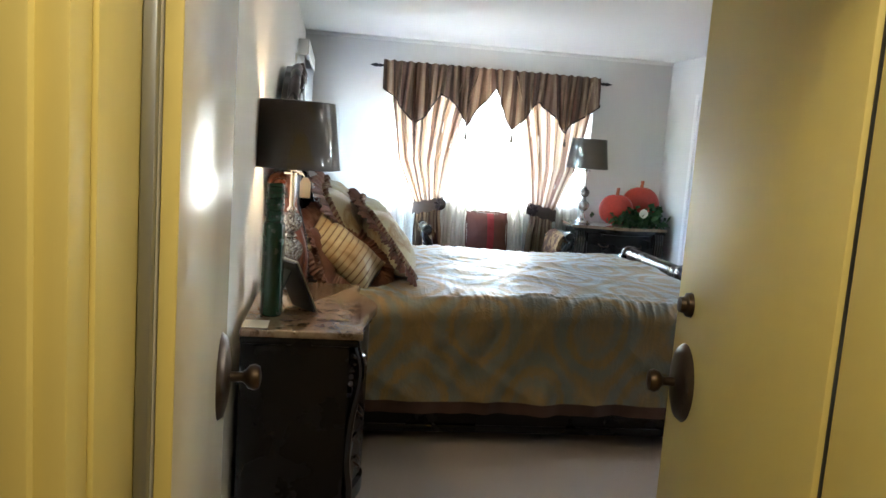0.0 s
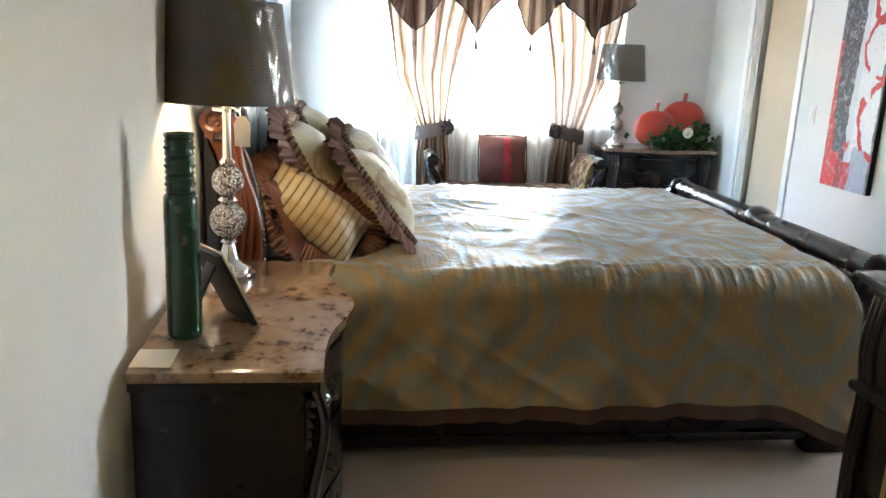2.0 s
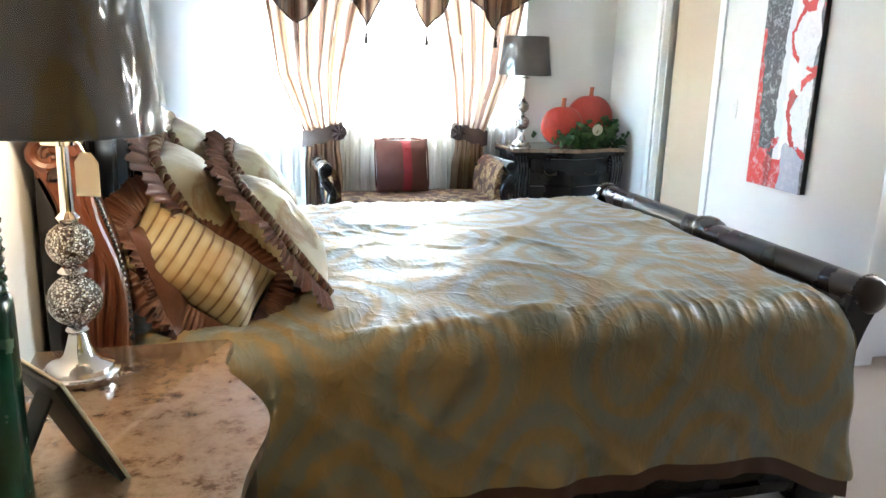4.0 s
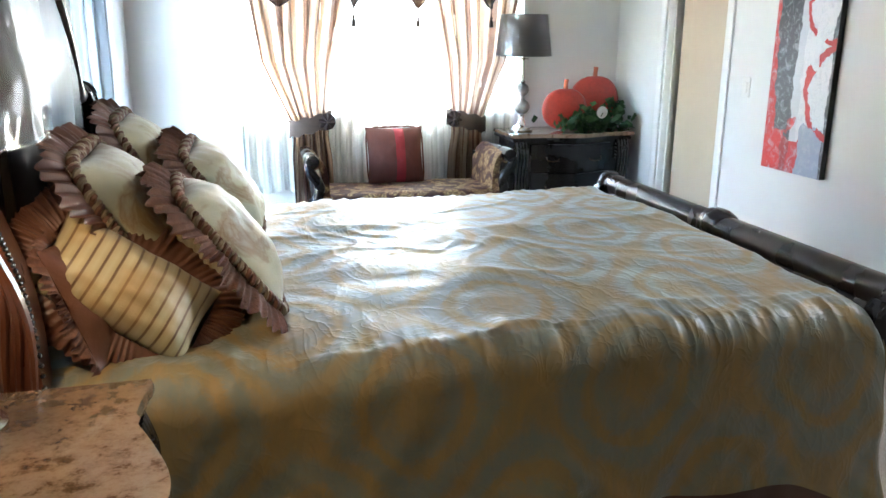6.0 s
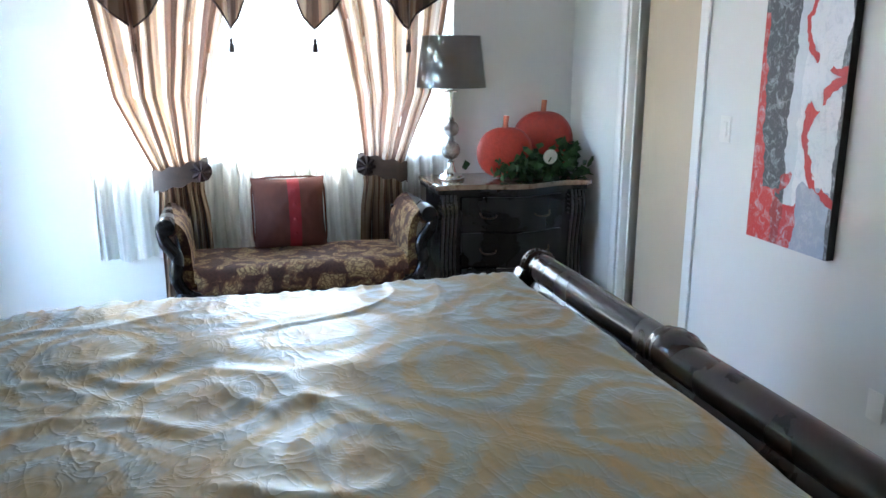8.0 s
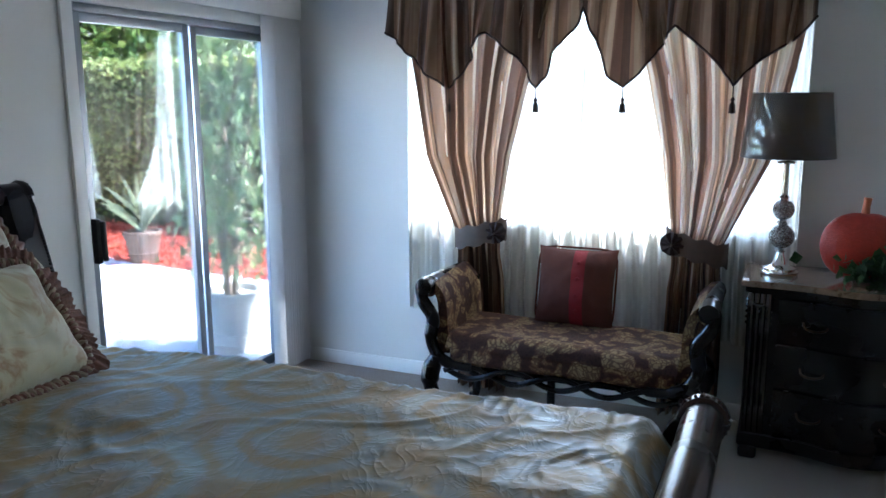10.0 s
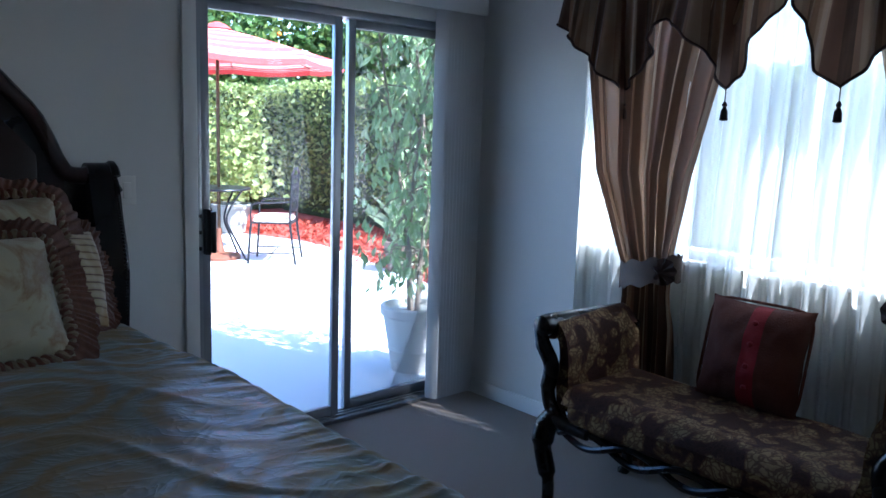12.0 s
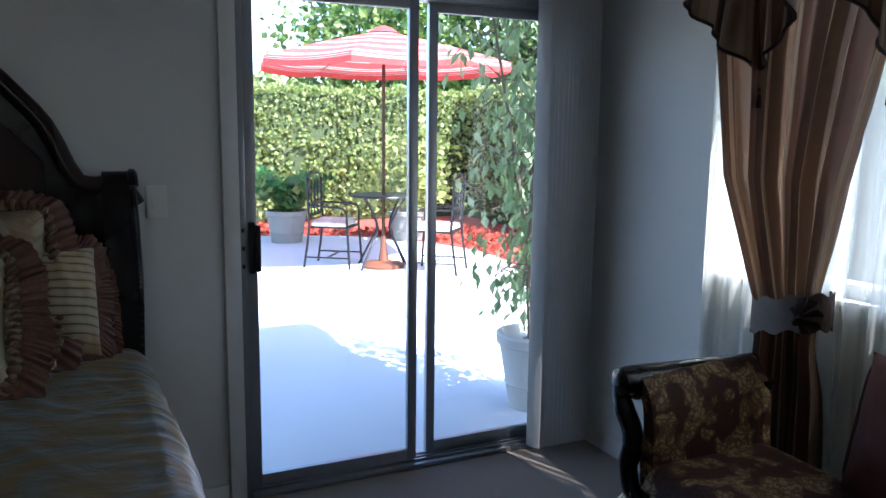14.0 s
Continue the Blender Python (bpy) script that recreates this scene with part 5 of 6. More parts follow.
# tall green vase with ribbed neck
va = thing("tall_vase", (0.115, 3.20, 0.836), "tall dark green glazed vase with ribbed neck", "vase")
part("body", lathe(B(), 0.115, 3.20, [(0.036, 0.836), (0.041, 0.842), (0.0415, 0.85), (0.0405, 1.165), (0.0395, 1.182), (0.035, 1.190), (0.031, 1.192)], 28), GREENV, va)
ribs = [(0.030, 1.191)]
for k in range(3):
    z = 1.192 + k * 0.043
    ribs += [(0.0335, z + 0.003), (0.0345, z + 0.007), (0.0325, z + 0.011), (0.0325, z + 0.030), (0.0345, z + 0.034), (0.0335, z + 0.039), (0.0300, z + 0.042)]
part("neck", lathe(B(), 0.115, 3.20, ribs + [(0.0345, 1.323), (0.0345, 1.332), (0.027, 1.332), (0.024, 1.26)], 28), GREENV, va, "ribbed green neck")
bm = B()
for k in range(3):
    for n in range(14):
        a = n * 2 * math.pi / 14 + k * 0.2
        bmesh.ops.create_icosphere(bm, subdivisions=1, radius=0.0042, matrix=Matrix.Translation((0.115 + 0.0325 * math.cos(a), 3.20 + 0.0325 * math.sin(a), 1.2125 + k * 0.043)))
part("raised_dots", bm, GREENV, va)["kind"] = "stuff"
# easel-backed photo frame, seen from behind
fr = thing("photo_frame", (0.20, 3.31, 0.836), "black backed photo frame standing on its easel", "photo frame")
m = Matrix.Translation((0.240, 3.33, 0.838)) @ Matrix.Rotation(radians(34), 4, "Z") @ Matrix.Rotation(radians(-26), 4, "Y")
part("back_board", turned(box(B(), -0.010, 0.0, -0.080, 0.080, 0.004, 0.222, 0.001), m), BOARD, fr)
part("frame_front", turned(box(B(), 0.0, 0.006, -0.084, 0.084, 0.0, 0.226, 0.002), m), IVORY, fr)
part("easel_leg", turned(box(B(), -0.006, 0.0, -0.025, 0.025, 0.0, 0.19, 0.001), Matrix.Translation((0.105, 3.235, 0.838)) @ Matrix.Rotation(radians(34), 4, "Z") @ Matrix.Rotation(radians(27), 4, "Y")), BOARD, fr)
single("note_card", box(B(), 0.03, 0.12, 2.99, 3.10, 0.8365, 0.838), PAPER, "small white card lying on the marble", "card")


# ---- pumpkins and greenery on the chest ----
def pumpkin(x, y, z, r, label):
    o = thing("pumpkin_decoration", (x, y, z), label, "decoration", group="pair of metal pumpkins")
    n, rows = 48, 14
    bm = B()

    def f(u, v):
        a, b = u * 2 * math.pi, (v - 0.5) * math.pi
        rr = r * math.cos(b) ** 0.8 * (0.9 if r > 0.2 else 1.0) * (1 + 0.02 * math.cos(a * 9))
        return (x + rr * math.cos(a), y + 0.42 * rr * math.sin(a), z + r * 0.86 * (1 + math.sin(b)) - 0.03 * r * math.cos(b) * 0)
    sheet(bm, f, n, rows)
    bmesh.ops.remove_doubles(bm, verts=bm.verts, dist=0.0008)
    part("body", bm, PUMPKIN, o)
    zt = z + r * 1.70
    part("stem", sweep(B(), [(x, y, zt - 0.01), (x + 0.002, y, zt + 0.03), (x + 0.006, y, zt + 0.07)], [0.020, 0.016, 0.018], 10), COPPER, o)
    return o


pumpkin(3.095, 7.74, 0.836, 0.174, "flat orange-red metal pumpkin on the chest")
pumpkin(3.375, 7.84, 0.836, 0.222, "larger orange-red metal pumpkin on the chest")
gr = thing("ivy_arrangement", (3.28, 7.66, 0.836), "low dark green artificial ivy arrangement with a small dial", "plant")
rnd = random.Random(5)
pl = [(3.28 + rnd.gauss(0, 0.115), 7.63 + rnd.uniform(-0.07, 0.06), 0.840 + abs(rnd.gauss(0.045, 0.045))) for k in range(520)]
pl += [(3.50 + rnd.gauss(0, 0.03), 7.68, 0.88 + rnd.uniform(0, 0.17)) for k in range(40)]
leaves("foliage", IVY, pl, 0.050, parent=gr, long=1.4)
bm = lathe(B(), 0, 0, [(0.040, 0.0), (0.044, 0.006), (0.040, 0.014), (0.005, 0.013)], 28)
part("dial", turned(bm, Matrix.Translation((3.31, 7.565, 0.975)) @ Matrix.Rotation(math.pi / 2, 4, "X")), DIAL, gr, "small round pale dial")
part("tray", box(B(), 3.06, 3.50, 7.59, 7.67, 0.836, 0.850, 0.004), BARK, gr)


# ---- settee under the window ----
se = thing("settee", (1.845, 7.55, 0), "dark carved window settee with brown gold damask", "settee")
SX0, SX1, SYF, SYB = 1.31, 2.38, 7.27, 7.80


def cushion(bm, x0, x1, y0, y1, z0, z1, puff=0.03):
    box(bm, x0, x1, y0, y1, z0, z1, 0.035, 4)
    for vv in bm.verts:
        if vv.co.z > (z0 + z1) / 2:
            k = (1 - ((vv.co.x - (x0 + x1) / 2) / ((x1 - x0) / 2)) ** 4) * (1 - ((vv.co.y - (y0 + y1) / 2) / ((y1 - y0) / 2)) ** 4)
            vv.co.z += puff * k
    return bm


def seat_at(u, v):
    y = lerp(SYF - 0.01, SYB, v)
    x = lerp(SX0 - 0.01, SX1 + 0.01, u)
    e = min(1.0, min(v, 1 - v) * 9) ** 0.5
    return (x, y, 0.445 + 0.06 * e + 0.008 * noise.noise(Vector((x * 4, y * 4, 0))))


bm = cushion(B(), SX0, SX1, SYF, SYB, 0.355, 0.46)
sheet(bm, seat_at, 40, 24)
part("seat", bm, DAMASK, se)
for s, xa in ((-1, SX0), (1, SX1)):
    # arm: padded inside curve rolling outwards at the top
    line = curve([(xa - s * 0.01, 0.40), (xa + s * 0.015, 0.52), (xa + s * 0.02, 0.62), (xa + s * 0.045, 0.71), (xa + s * 0.095, 0.755), (xa + s * 0.145, 0.735)], 6)
    inner_l = [(q[0], q[1]) for q in line]
    outer_l = [(q[0] + s * 0.075 * (1 - k / (len(line) - 1)) + s * 0.0, q[1] - 0.055 * (k / (len(line) - 1))) for k, q in enumerate(line)]
    part("arm", prism(B(), inner_l + outer_l[::-1], "y", SYF + 0.035, SYB - 0.02, 0.006), DAMASK, se, "arm padded in brown gold damask")
    part("arm_roll", sweep(B(), [(xa + s * 0.115, SYF + 0.035, 0.722), (xa + s * 0.115, SYB - 0.02, 0.722)], 0.045, 20), DAMASK, se)
    # carved S on the front of the arm, down to the leg
    bm = sweep(B(), curve([(xa + s * 0.100, SYF + 0.015, 0.745), (xa + s * 0.145, SYF + 0.012, 0.735), (xa + s * 0.135, SYF + 0.012, 0.66), (xa + s * 0.085, SYF + 0.012, 0.58), (xa + s * 0.095, SYF + 0.01, 0.48), (xa + s * 0.06, SYF + 0.005, 0.40), (xa - s * 0.02, SYF, 0.36), (xa - s * 0.12, SYF, 0.355)], 7), [0.030] * 14 + [0.034] * 14 + [0.030] * 14 + [0.022] * 8, 12, 0.9)
    part("arm_frame", bm, BLACKWOOD, se, "black carved S-shaped arm front")
    bm = sweep(B(), [(xa + s * 0.125, SYF - 0.022, 0.735), (xa + s * 0.125, SYF - 0.012, 0.735), (xa + s * 0.125, SYF + 0.03, 0.735), (xa + s * 0.125, SYB, 0.735)], [0.020, 0.042, 0.046, 0.030], 20)
    part("scroll", bm, BLACKWOOD, se, "round carved scroll end")
    bm = sweep(B(), [(xa + s * 0.05, SYB - 0.02, 0.70), (xa + s * 0.08, SYB - 0.02, 0.55), (xa + s * 0.05, SYB - 0.02, 0.36)], 0.026, 10)
    part("back_rail", bm, BLACKWOOD, se)
    for y0, lean in ((SYF + 0.02, -0.03), (SYB - 0.04, 0.02)):
        bm = sweep(B(), curve([(xa + s * 0.04, y0, 0.40), (xa + s * 0.085, y0 + lean * 0.5, 0.34), (xa + s * 0.090, y0 + lean, 0.25), (xa + s * 0.05, y0 + lean * 1.2, 0.13), (xa + s * 0.045, y0 + lean * 1.3, 0.035), (xa + s * 0.07, y0 + lean * 1.8, 0.0)], 6), [0.042] * 6 + [0.046] * 6 + [0.036] * 6 + [0.024] * 6 + [0.022] * 6 + [0.026], 12)
        part("leg", bm, BLACKWOOD, se, "carved cabriole leg")
for ph in (0.0, math.pi):
    bm = sweep(B(), [(lerp(SX0 - 0.02, SX1 + 0.02, k / 80), SYF + 0.012 - 0.010 * math.cos(k / 80 * 5 * math.pi * 1.0 + ph), 0.325 + 0.030 * math.sin(k / 80 * 5 * math.pi + ph)) for k in range(81)], 0.014, 8)
    part("woven_apron", bm, BLACKWOOD, se, "interlaced wavy wooden apron")
part("seat_rail", box(B(), SX0, SX1, SYF + 0.03, SYB - 0.02, 0.325, 0.365, 0.006), BLACKWOOD, se)
part("centre_leg", sweep(B(), [(1.70, SYB - 0.05, 0.34), (1.70, SYB - 0.05, 0.0)], 0.022, 10), BLACKWOOD, se)
pillow("throw_pillow", (1.818, 7.745, 0.685), 14, -90, 0.41, 0.41, 0.085, REDPIL, REDPIL, "brown red woven throw pillow with bright red band", 0.0, 0.16)

# ---- canvas and switches ----
cv = thing("wall_canvas", (3.60, 5.86, 0.815), "tall abstract canvas in red, charcoal and white", "painting")
part("stretcher", box(B(), RX - 0.034, RX, 5.635, 6.105, 0.815, 2.07, 0.002), BLACKPLASTIC, cv, "dark canvas edge")
bm = sheet(B(), lambda u, v: (RX - 0.036, lerp(6.105, 5.635, u), lerp(0.815, 2.07, v)), 2, 2)
part("canvas", bm, ART, cv, smooth=False)


def switch(name, x, y, z, nx, label):
    o = thing(name, (x, y, z), label, "switch")
    part("plate", box(B(), min(x, x + nx * 0.006), max(x, x + nx * 0.006), y - 0.036, y + 0.036, z - 0.058, z + 0.058, 0.002), PLASTIC, o)
    part("rocker", box(B(), min(x + nx * 0.004, x + nx * 0.010), max(x + nx * 0.004, x + nx * 0.010), y - 0.016, y + 0.016, z - 0.032, z + 0.032, 0.002), PLASTIC, o)


switch("light_switch", RX, 6.36, 1.235, -1, "white rocker light switch on the wall")
switch("light_switch", 0.0, 6.075, 1.21, 1, "cream light switch beside the headboard")
single("wall_outlet", box(B(), RX - 0.006, RX, 5.32, 5.39, 0.30, 0.41, 0.002), PLASTIC, "cream wall outlet low on the wall", "outlet")

# ---- dresser beside the entrance ----
dr = thing("dresser", (2.2, 2.35, 0), "tall dark wooden dresser with moulded top", "dresser")
DX0, DX1, DYA, DYB = 1.92, 2.43, 1.55, 3.27
part("body", box(B(), DX0 + 0.065, DX1, DYA + 0.03, DYB - 0.04, 0.08, 0.95, 0.006), DARK, dr)
part("top", box(B(), DX0 - 0.005, DX1, DYA, DYB, 0.975, 1.005, 0.008), DARK, dr)
part("cornice", box(B(), DX0 + 0.025, DX1, DYA + 0.015, DYB - 0.02, 0.945, 0.975, 0.010), DARK, dr)
part("waist_moulding", box(B(), DX0 + 0.022, DX1, DYA + 0.005, DYB - 0.012, 0.655, 0.685, 0.012), DARK, dr)
part("plinth", box(B(), DX0 + 0.045, DX1, DYA + 0.01, DYB - 0.03, 0.0, 0.085, 0.01), DARK, dr)
for j in range(3):
    ya, yb = lerp(DYA + 0.09, DYB - 0.09, j / 3) + 0.01, lerp(DYA + 0.09, DYB - 0.09, (j + 1) / 3) - 0.01
    for z0, z1 in ((0.11, 0.37), (0.39, 0.64), (0.70, 0.93)):
        d = part("drawer", box(B(), DX0 + 0.050, DX0 + 0.070, ya, yb, z0, z1, 0.006), DARK, dr)
        part("knob", sweep(B(), [(DX0 + 0.050, (ya + yb) / 2, (z0 + z1) / 2), (DX0 + 0.033, (ya + yb) / 2, (z0 + z1) / 2), (DX0 + 0.023, (ya + yb) / 2, (z0 + z1) / 2)], [0.006, 0.008, 0.014], 12), BRONZE, d)
for k in range(3):
    bm = sweep(B(), curve([(DX0 + 0.060, DYB - 0.040 - 0.02 * k, 0.10), (DX0 + 0.046, DYB - 0.038 - 0.02 * k, 0.4), (DX0 + 0.054, DYB - 0.036 - 0.02 * k, 0.65), (DX0 + 0.038, DYB - 0.036 - 0.02 * k, 0.80), (DX0 + 0.056, DYB - 0.038 - 0.02 * k, 0.95)], 5), 0.012, 8)
    part("carved_pilaster", bm, DARK, dr)

# wooden side table in the bright alcove
st = thing("side_table", (4.13, 4.91, 0), "light wooden side table in the bright alcove", "table")
part("top", box(B(), 3.765, 4.50, 4.72, 5.10, 0.925, 0.955, 0.006), TAN, st)
for x in (4.06, 4.44):
    for y in (4.78, 5.04):
        part("leg", box(B(), x - 0.02, x + 0.02, y - 0.02, y + 0.02, 0.0, 0.925, 0.004), TAN, st)


# ---- patio ----
GZ = -0.04
single("ground", box(B(), -60, 40, -40, 60, -0.30, GZ - 0.02), SOIL, "dry soil around the house", "ground", kind="structure", smooth=False, at=(0, 0, 0))
EDGE = curve([(-8.2, 5.0, 0), (-8.0, 8.0, 0), (-7.3, 9.6, 0), (-5.9, 10.35, 0), (-4.6, 10.35, 0), (-3.2, 10.05, 0), (-1.5, 9.9, 0), (1.0, 9.9, 0)], 8)
poly = [(q.x, q.y) for q in EDGE] + [(1.0, 3.0), (1.0, -3.0), (-8.2, -3.0)]
bm = B()
prism(bm, poly, "z", GZ - 0.08, GZ, 0.0)
bmesh.ops.triangulate(bm, faces=bm.faces)
single("patio", bm, CONCRETE, "pale concrete patio slab with curved edge", "pavement", kind="structure", smooth=False, at=(0, 0, 0))
bm = B()
outer = [(1.0, 12.6), (-10.2, 12.6), (-10.2, -3.0), (-8.2, -3.0)]
prism(bm, [(q.x, q.y) for q in EDGE] + outer, "z", GZ - 0.07, GZ - 0.012, 0.0)
bmesh.ops.triangulate(bm, faces=bm.faces)
single("mulch_bed", bm, MULCH, "red bark mulch bed along the hedge", "ground", kind="structure", smooth=False, at=(0, 0, 0))
rnd = random.Random(9)
pl = []
for k in range(5000):
    i = rnd.randrange(len(EDGE))
    e = EDGE[i]
    out = Vector((-1, 0.25, 0)) if e.y < 9.0 else Vector((-0.3, 1, 0))
    pl.append((e.x + out.x * rnd.uniform(0.05, 1.8) + rnd.uniform(-0.2, 0.2), e.y + out.y * rnd.uniform(0.05, 1.8) + rnd.uniform(-0.15, 0.15), GZ + rnd.uniform(-0.005, 0.015)))
MULCHCHIP = foliage("mulch_chips", [(0.20, 0.030, 0.020), (0.42, 0.075, 0.045), (0.55, 0.16, 0.10)], 0.9)
chips = leaves("mulch_chips", MULCHCHIP, pl, 0.07)
tagged(chips, "loose red bark chips on the mulch bed", "mulch")


def hedge(name, x0, x1, y0, y1, h, count, label):
    o = thing(name, ((x0 + x1) / 2, (y0 + y1) / 2, GZ - 0.02), label, "hedge")
    # solid dark box fills the hedge, so gaps between leaves read dark
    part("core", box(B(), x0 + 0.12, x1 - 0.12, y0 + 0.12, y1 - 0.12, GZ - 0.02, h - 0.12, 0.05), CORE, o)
    r = random.Random(int(abs(x0) * 10 + abs(y0)))
    pl = []
    while len(pl) < count:
        x, y, z = r.uniform(x0, x1), r.uniform(y0, y1), r.uniform(0.05, h)
        d = min(x - x0, x1 - x, y - y0, y1 - y, h - z)
        if d < 0.16 and noise.noise(Vector((x * 2.5, y * 2.5, z * 2.5))) > -0.55 - r.random() * 0.25:
            k = 0.10 * noise.noise(Vector((x * 1.1, y * 1.1, z * 1.1)))
            pl.append((x + k, y + k, z + 0.4 * k))
    leaves("foliage", HEDGE, pl, 0.068, parent=o)
    return o


hedge("hedge", -10.3, -9.3, 3.0, 12.9, 2.10, 38000, "tall clipped green hedge in full sun behind the patio")
hedge("hedge", -9.3, 3.0, 12.0, 12.9, 2.16, 34000, "tall clipped green hedge in shade beside the patio")


def tree(name, base, height, trunk_r, crown, count, leaf, size, material, label, seed, fruit=0):
    """A tapered trunk, limbs and a crown of clumps; crown: (x, y, z radii)."""
    o = thing(name, base, label, "tree")
    r = random.Random(seed)
    b = Vector(base)
    bm = B()
    top = b + Vector((r.uniform(-0.15, 0.15), r.uniform(-0.15, 0.15), height * 0.62))
    sweep(bm, curve([b, b.lerp(top, 0.4) + Vector((0.05 * height * 0.2, 0, 0)), top], 6), [trunk_r * (1 - 0.5 * k / 12) for k in range(13)], 10)
    ends = []
    for k in range(9):
        a = k * 2.4 + r.uniform(-0.3, 0.3)
        st_ = b.lerp(top, r.uniform(0.45, 0.98))
        en = b + Vector((crown[0] * 0.72 * math.cos(a) * r.uniform(0.5, 1), crown[1] * 0.72 * math.sin(a) * r.uniform(0.5, 1), height - crown[2] + crown[2] * r.uniform(-0.6, 0.8)))
        sweep(bm, curve([st_, st_.lerp(en, 0.5) + Vector((0, 0, 0.08 * height)), en], 5), [trunk_r * 0.42 * (1 - 0.8 * j / 10) for j in range(11)], 7)
        ends.append(en)
    part("trunk", bm, BARK, o)
    centres = ends + [b + Vector((crown[0] * r.uniform(-0.85, 0.85), crown[1] * r.uniform(-0.85, 0.85), height - crown[2] + crown[2] * r.uniform(-0.9, 0.9))) for k in range(22)]
    pl = []
    for k in range(count):
        c = r.choice(centres)
        s = 0.26
        pl.append((c.x + r.gauss(0, crown[0] * s), c.y + r.gauss(0, crown[1] * s), c.z + r.gauss(0, crown[2] * s * 0.8)))
    leaves("crown", leaf, pl, size, parent=o)
    for k in range(fruit):
        c = r.choice(pl)
        bm = B()
        bmesh.ops.create_icosphere(bm, subdivisions=2, radius=0.045, matrix=Matrix.Translation(c))
        part("fruit", bm, ORANGE, o)
    return o


tree("orange_tree", (-12.2, 12.0, GZ - 0.02), 4.6, 0.14, (1.8, 2.1, 1.8), 12000, TREEL, 0.15, BARK, "orange tree with fruit behind the hedge", 3, 26)
tree("orange_tree", (-10.6, 15.0, GZ - 0.02), 4.4, 0.14, (1.8, 1.8, 1.6), 9000, TREEL, 0.15, BARK, "orange tree with fruit behind the hedge", 8, 16)
tree("garden_tree", (-9.8, 17.5, GZ - 0.02), 6.5, 0.18, (1.9, 1.9, 2.3), 5500, TREEL, 0.20, BARK, "leafy tree beyond the garden hedge", 5)
tree("garden_tree", (-16.5, 9.0, GZ - 0.02), 2.9, 0.12, (2.4, 2.4, 1.0), 3000, HEDGE, 0.2, BARK, "far bushy tree beyond the hedge", 12)


def pot(o, x, y, z, r0, r1, h, material, label):
    prof = [(r0, z), (r0 * 1.02, z + 0.02), (lerp(r0, r1, 0.3), z + h * 0.3), (lerp(r0, r1, 0.32) + 0.008, z + h * 0.33), (lerp(r0, r1, 0.36), z + h * 0.36), (lerp(r0, r1, 0.9), z + h * 0.84), (r1 + 0.01, z + h * 0.86), (r1 + 0.014, z + h * 0.98), (r1 + 0.006, z + h), (r1 - 0.02, z + h), (r1 - 0.03, z + h * 0.9)]
    part("pot", lathe(B(), x, y, prof, 32), material, o, label)
    part("soil", lathe(B(), x, y, [(r1 - 0.028, z + h * 0.88), (0.01, z + h * 0.91)], 24), SOIL, o)


# potted ficus close to the glass
fx, fy = -0.60, 8.08
fi = thing("potted_ficus", (fx, fy, GZ), "tall leafy ficus in a white pot by the door", "potted tree")
pot(fi, fx, fy, GZ, 0.135, 0.20, 0.42, TERRA, "pale round pot")
bm = B()
r = random.Random(4)
tips = []
for k in range(4):
    a = k * 1.7
    p0 = Vector((fx + 0.03 * math.cos(a), fy + 0.03 * math.sin(a), GZ + 0.36))
    p1 = p0 + Vector((0.05 * math.cos(a), 0.05 * math.sin(a), 0.55))
    p2 = p1 + Vector((0.13 * math.cos(a + 1), 0.13 * math.sin(a + 1), 0.75))
    p3 = p2 + Vector((0.16 * math.cos(a + 1.5), 0.16 * math.sin(a + 1.5), 0.65))
    line = curve([p0, p1, p2, p3], 6)
    sweep(bm, line, [0.018 * (1 - 0.75 * j / (len(line) - 1)) for j in range(len(line))], 7)
    for j in range(4, len(line)):
        for n in range(3):
            b_ = r.uniform(0, 6.28)
            e = line[j] + Vector((math.cos(b_) * r.uniform(0.12, 0.36), math.sin(b_) * r.uniform(0.12, 0.36), r.uniform(-0.22, 0.18)))
            sweep(bm, [line[j], line[j].lerp(e, 0.5) + Vector((0, 0, 0.04)), e], [0.005, 0.004, 0.002], 5)
            tips.append((line[j], e))
part("stems", bm, BARK, fi)
pl = []
for k in range(1350):
    a_, e = r.choice(tips)
    q = a_.lerp(e, r.uniform(0.25, 1.15))
    pl.append((q.x + r.gauss(0, 0.05), q.y + r.gauss(0, 0.05), q.z + r.gauss(0, 0.06)))
leaves("foliage", FICUS, pl, 0.080, parent=fi, long=3.2, droop=True)

# potted fern by the hedge
pf = thing("potted_fern", (-7.28, 8.42, GZ), "green fern in a banded stone pot", "potted plant")
pot(pf, -7.28, 8.42, GZ, 0.20, 0.26, 0.42, STONEPOT, "banded grey stone pot")
pl = []
for k in range(26):
    a, ln = r.uniform(0, 6.28), r.uniform(0.45, 0.95)
    for j in range(26):
        s = j / 25
        pl.append((-7.28 + math.cos(a) * ln * s * 0.75 + r.gauss(0, 0.02), 8.42 + math.sin(a) * ln * s * 0.75 + r.gauss(0, 0.02), GZ + 0.40 + ln * (1.25 * s - 0.75 * s * s) + r.gauss(0, 0.015)))
leaves("foliage", PALM, pl, 0.13, parent=pf)
pf2 = thing("potted_shrub", (-6.9, 10.0, GZ), "pale leafy shrub in a round pot", "potted plant")
pot(pf2, -6.9, 10.0, GZ, 0.19, 0.26, 0.40, STONEPOT, "pale round pot")
pl = [(-6.9 + r.gauss(0, 0.28), 10.0 + r.gauss(0, 0.28), GZ + 0.5 + abs(r.gauss(0.35, 0.35))) for k in range(700)]
leaves("foliage", HEDGE, pl, 0.11, parent=pf2)

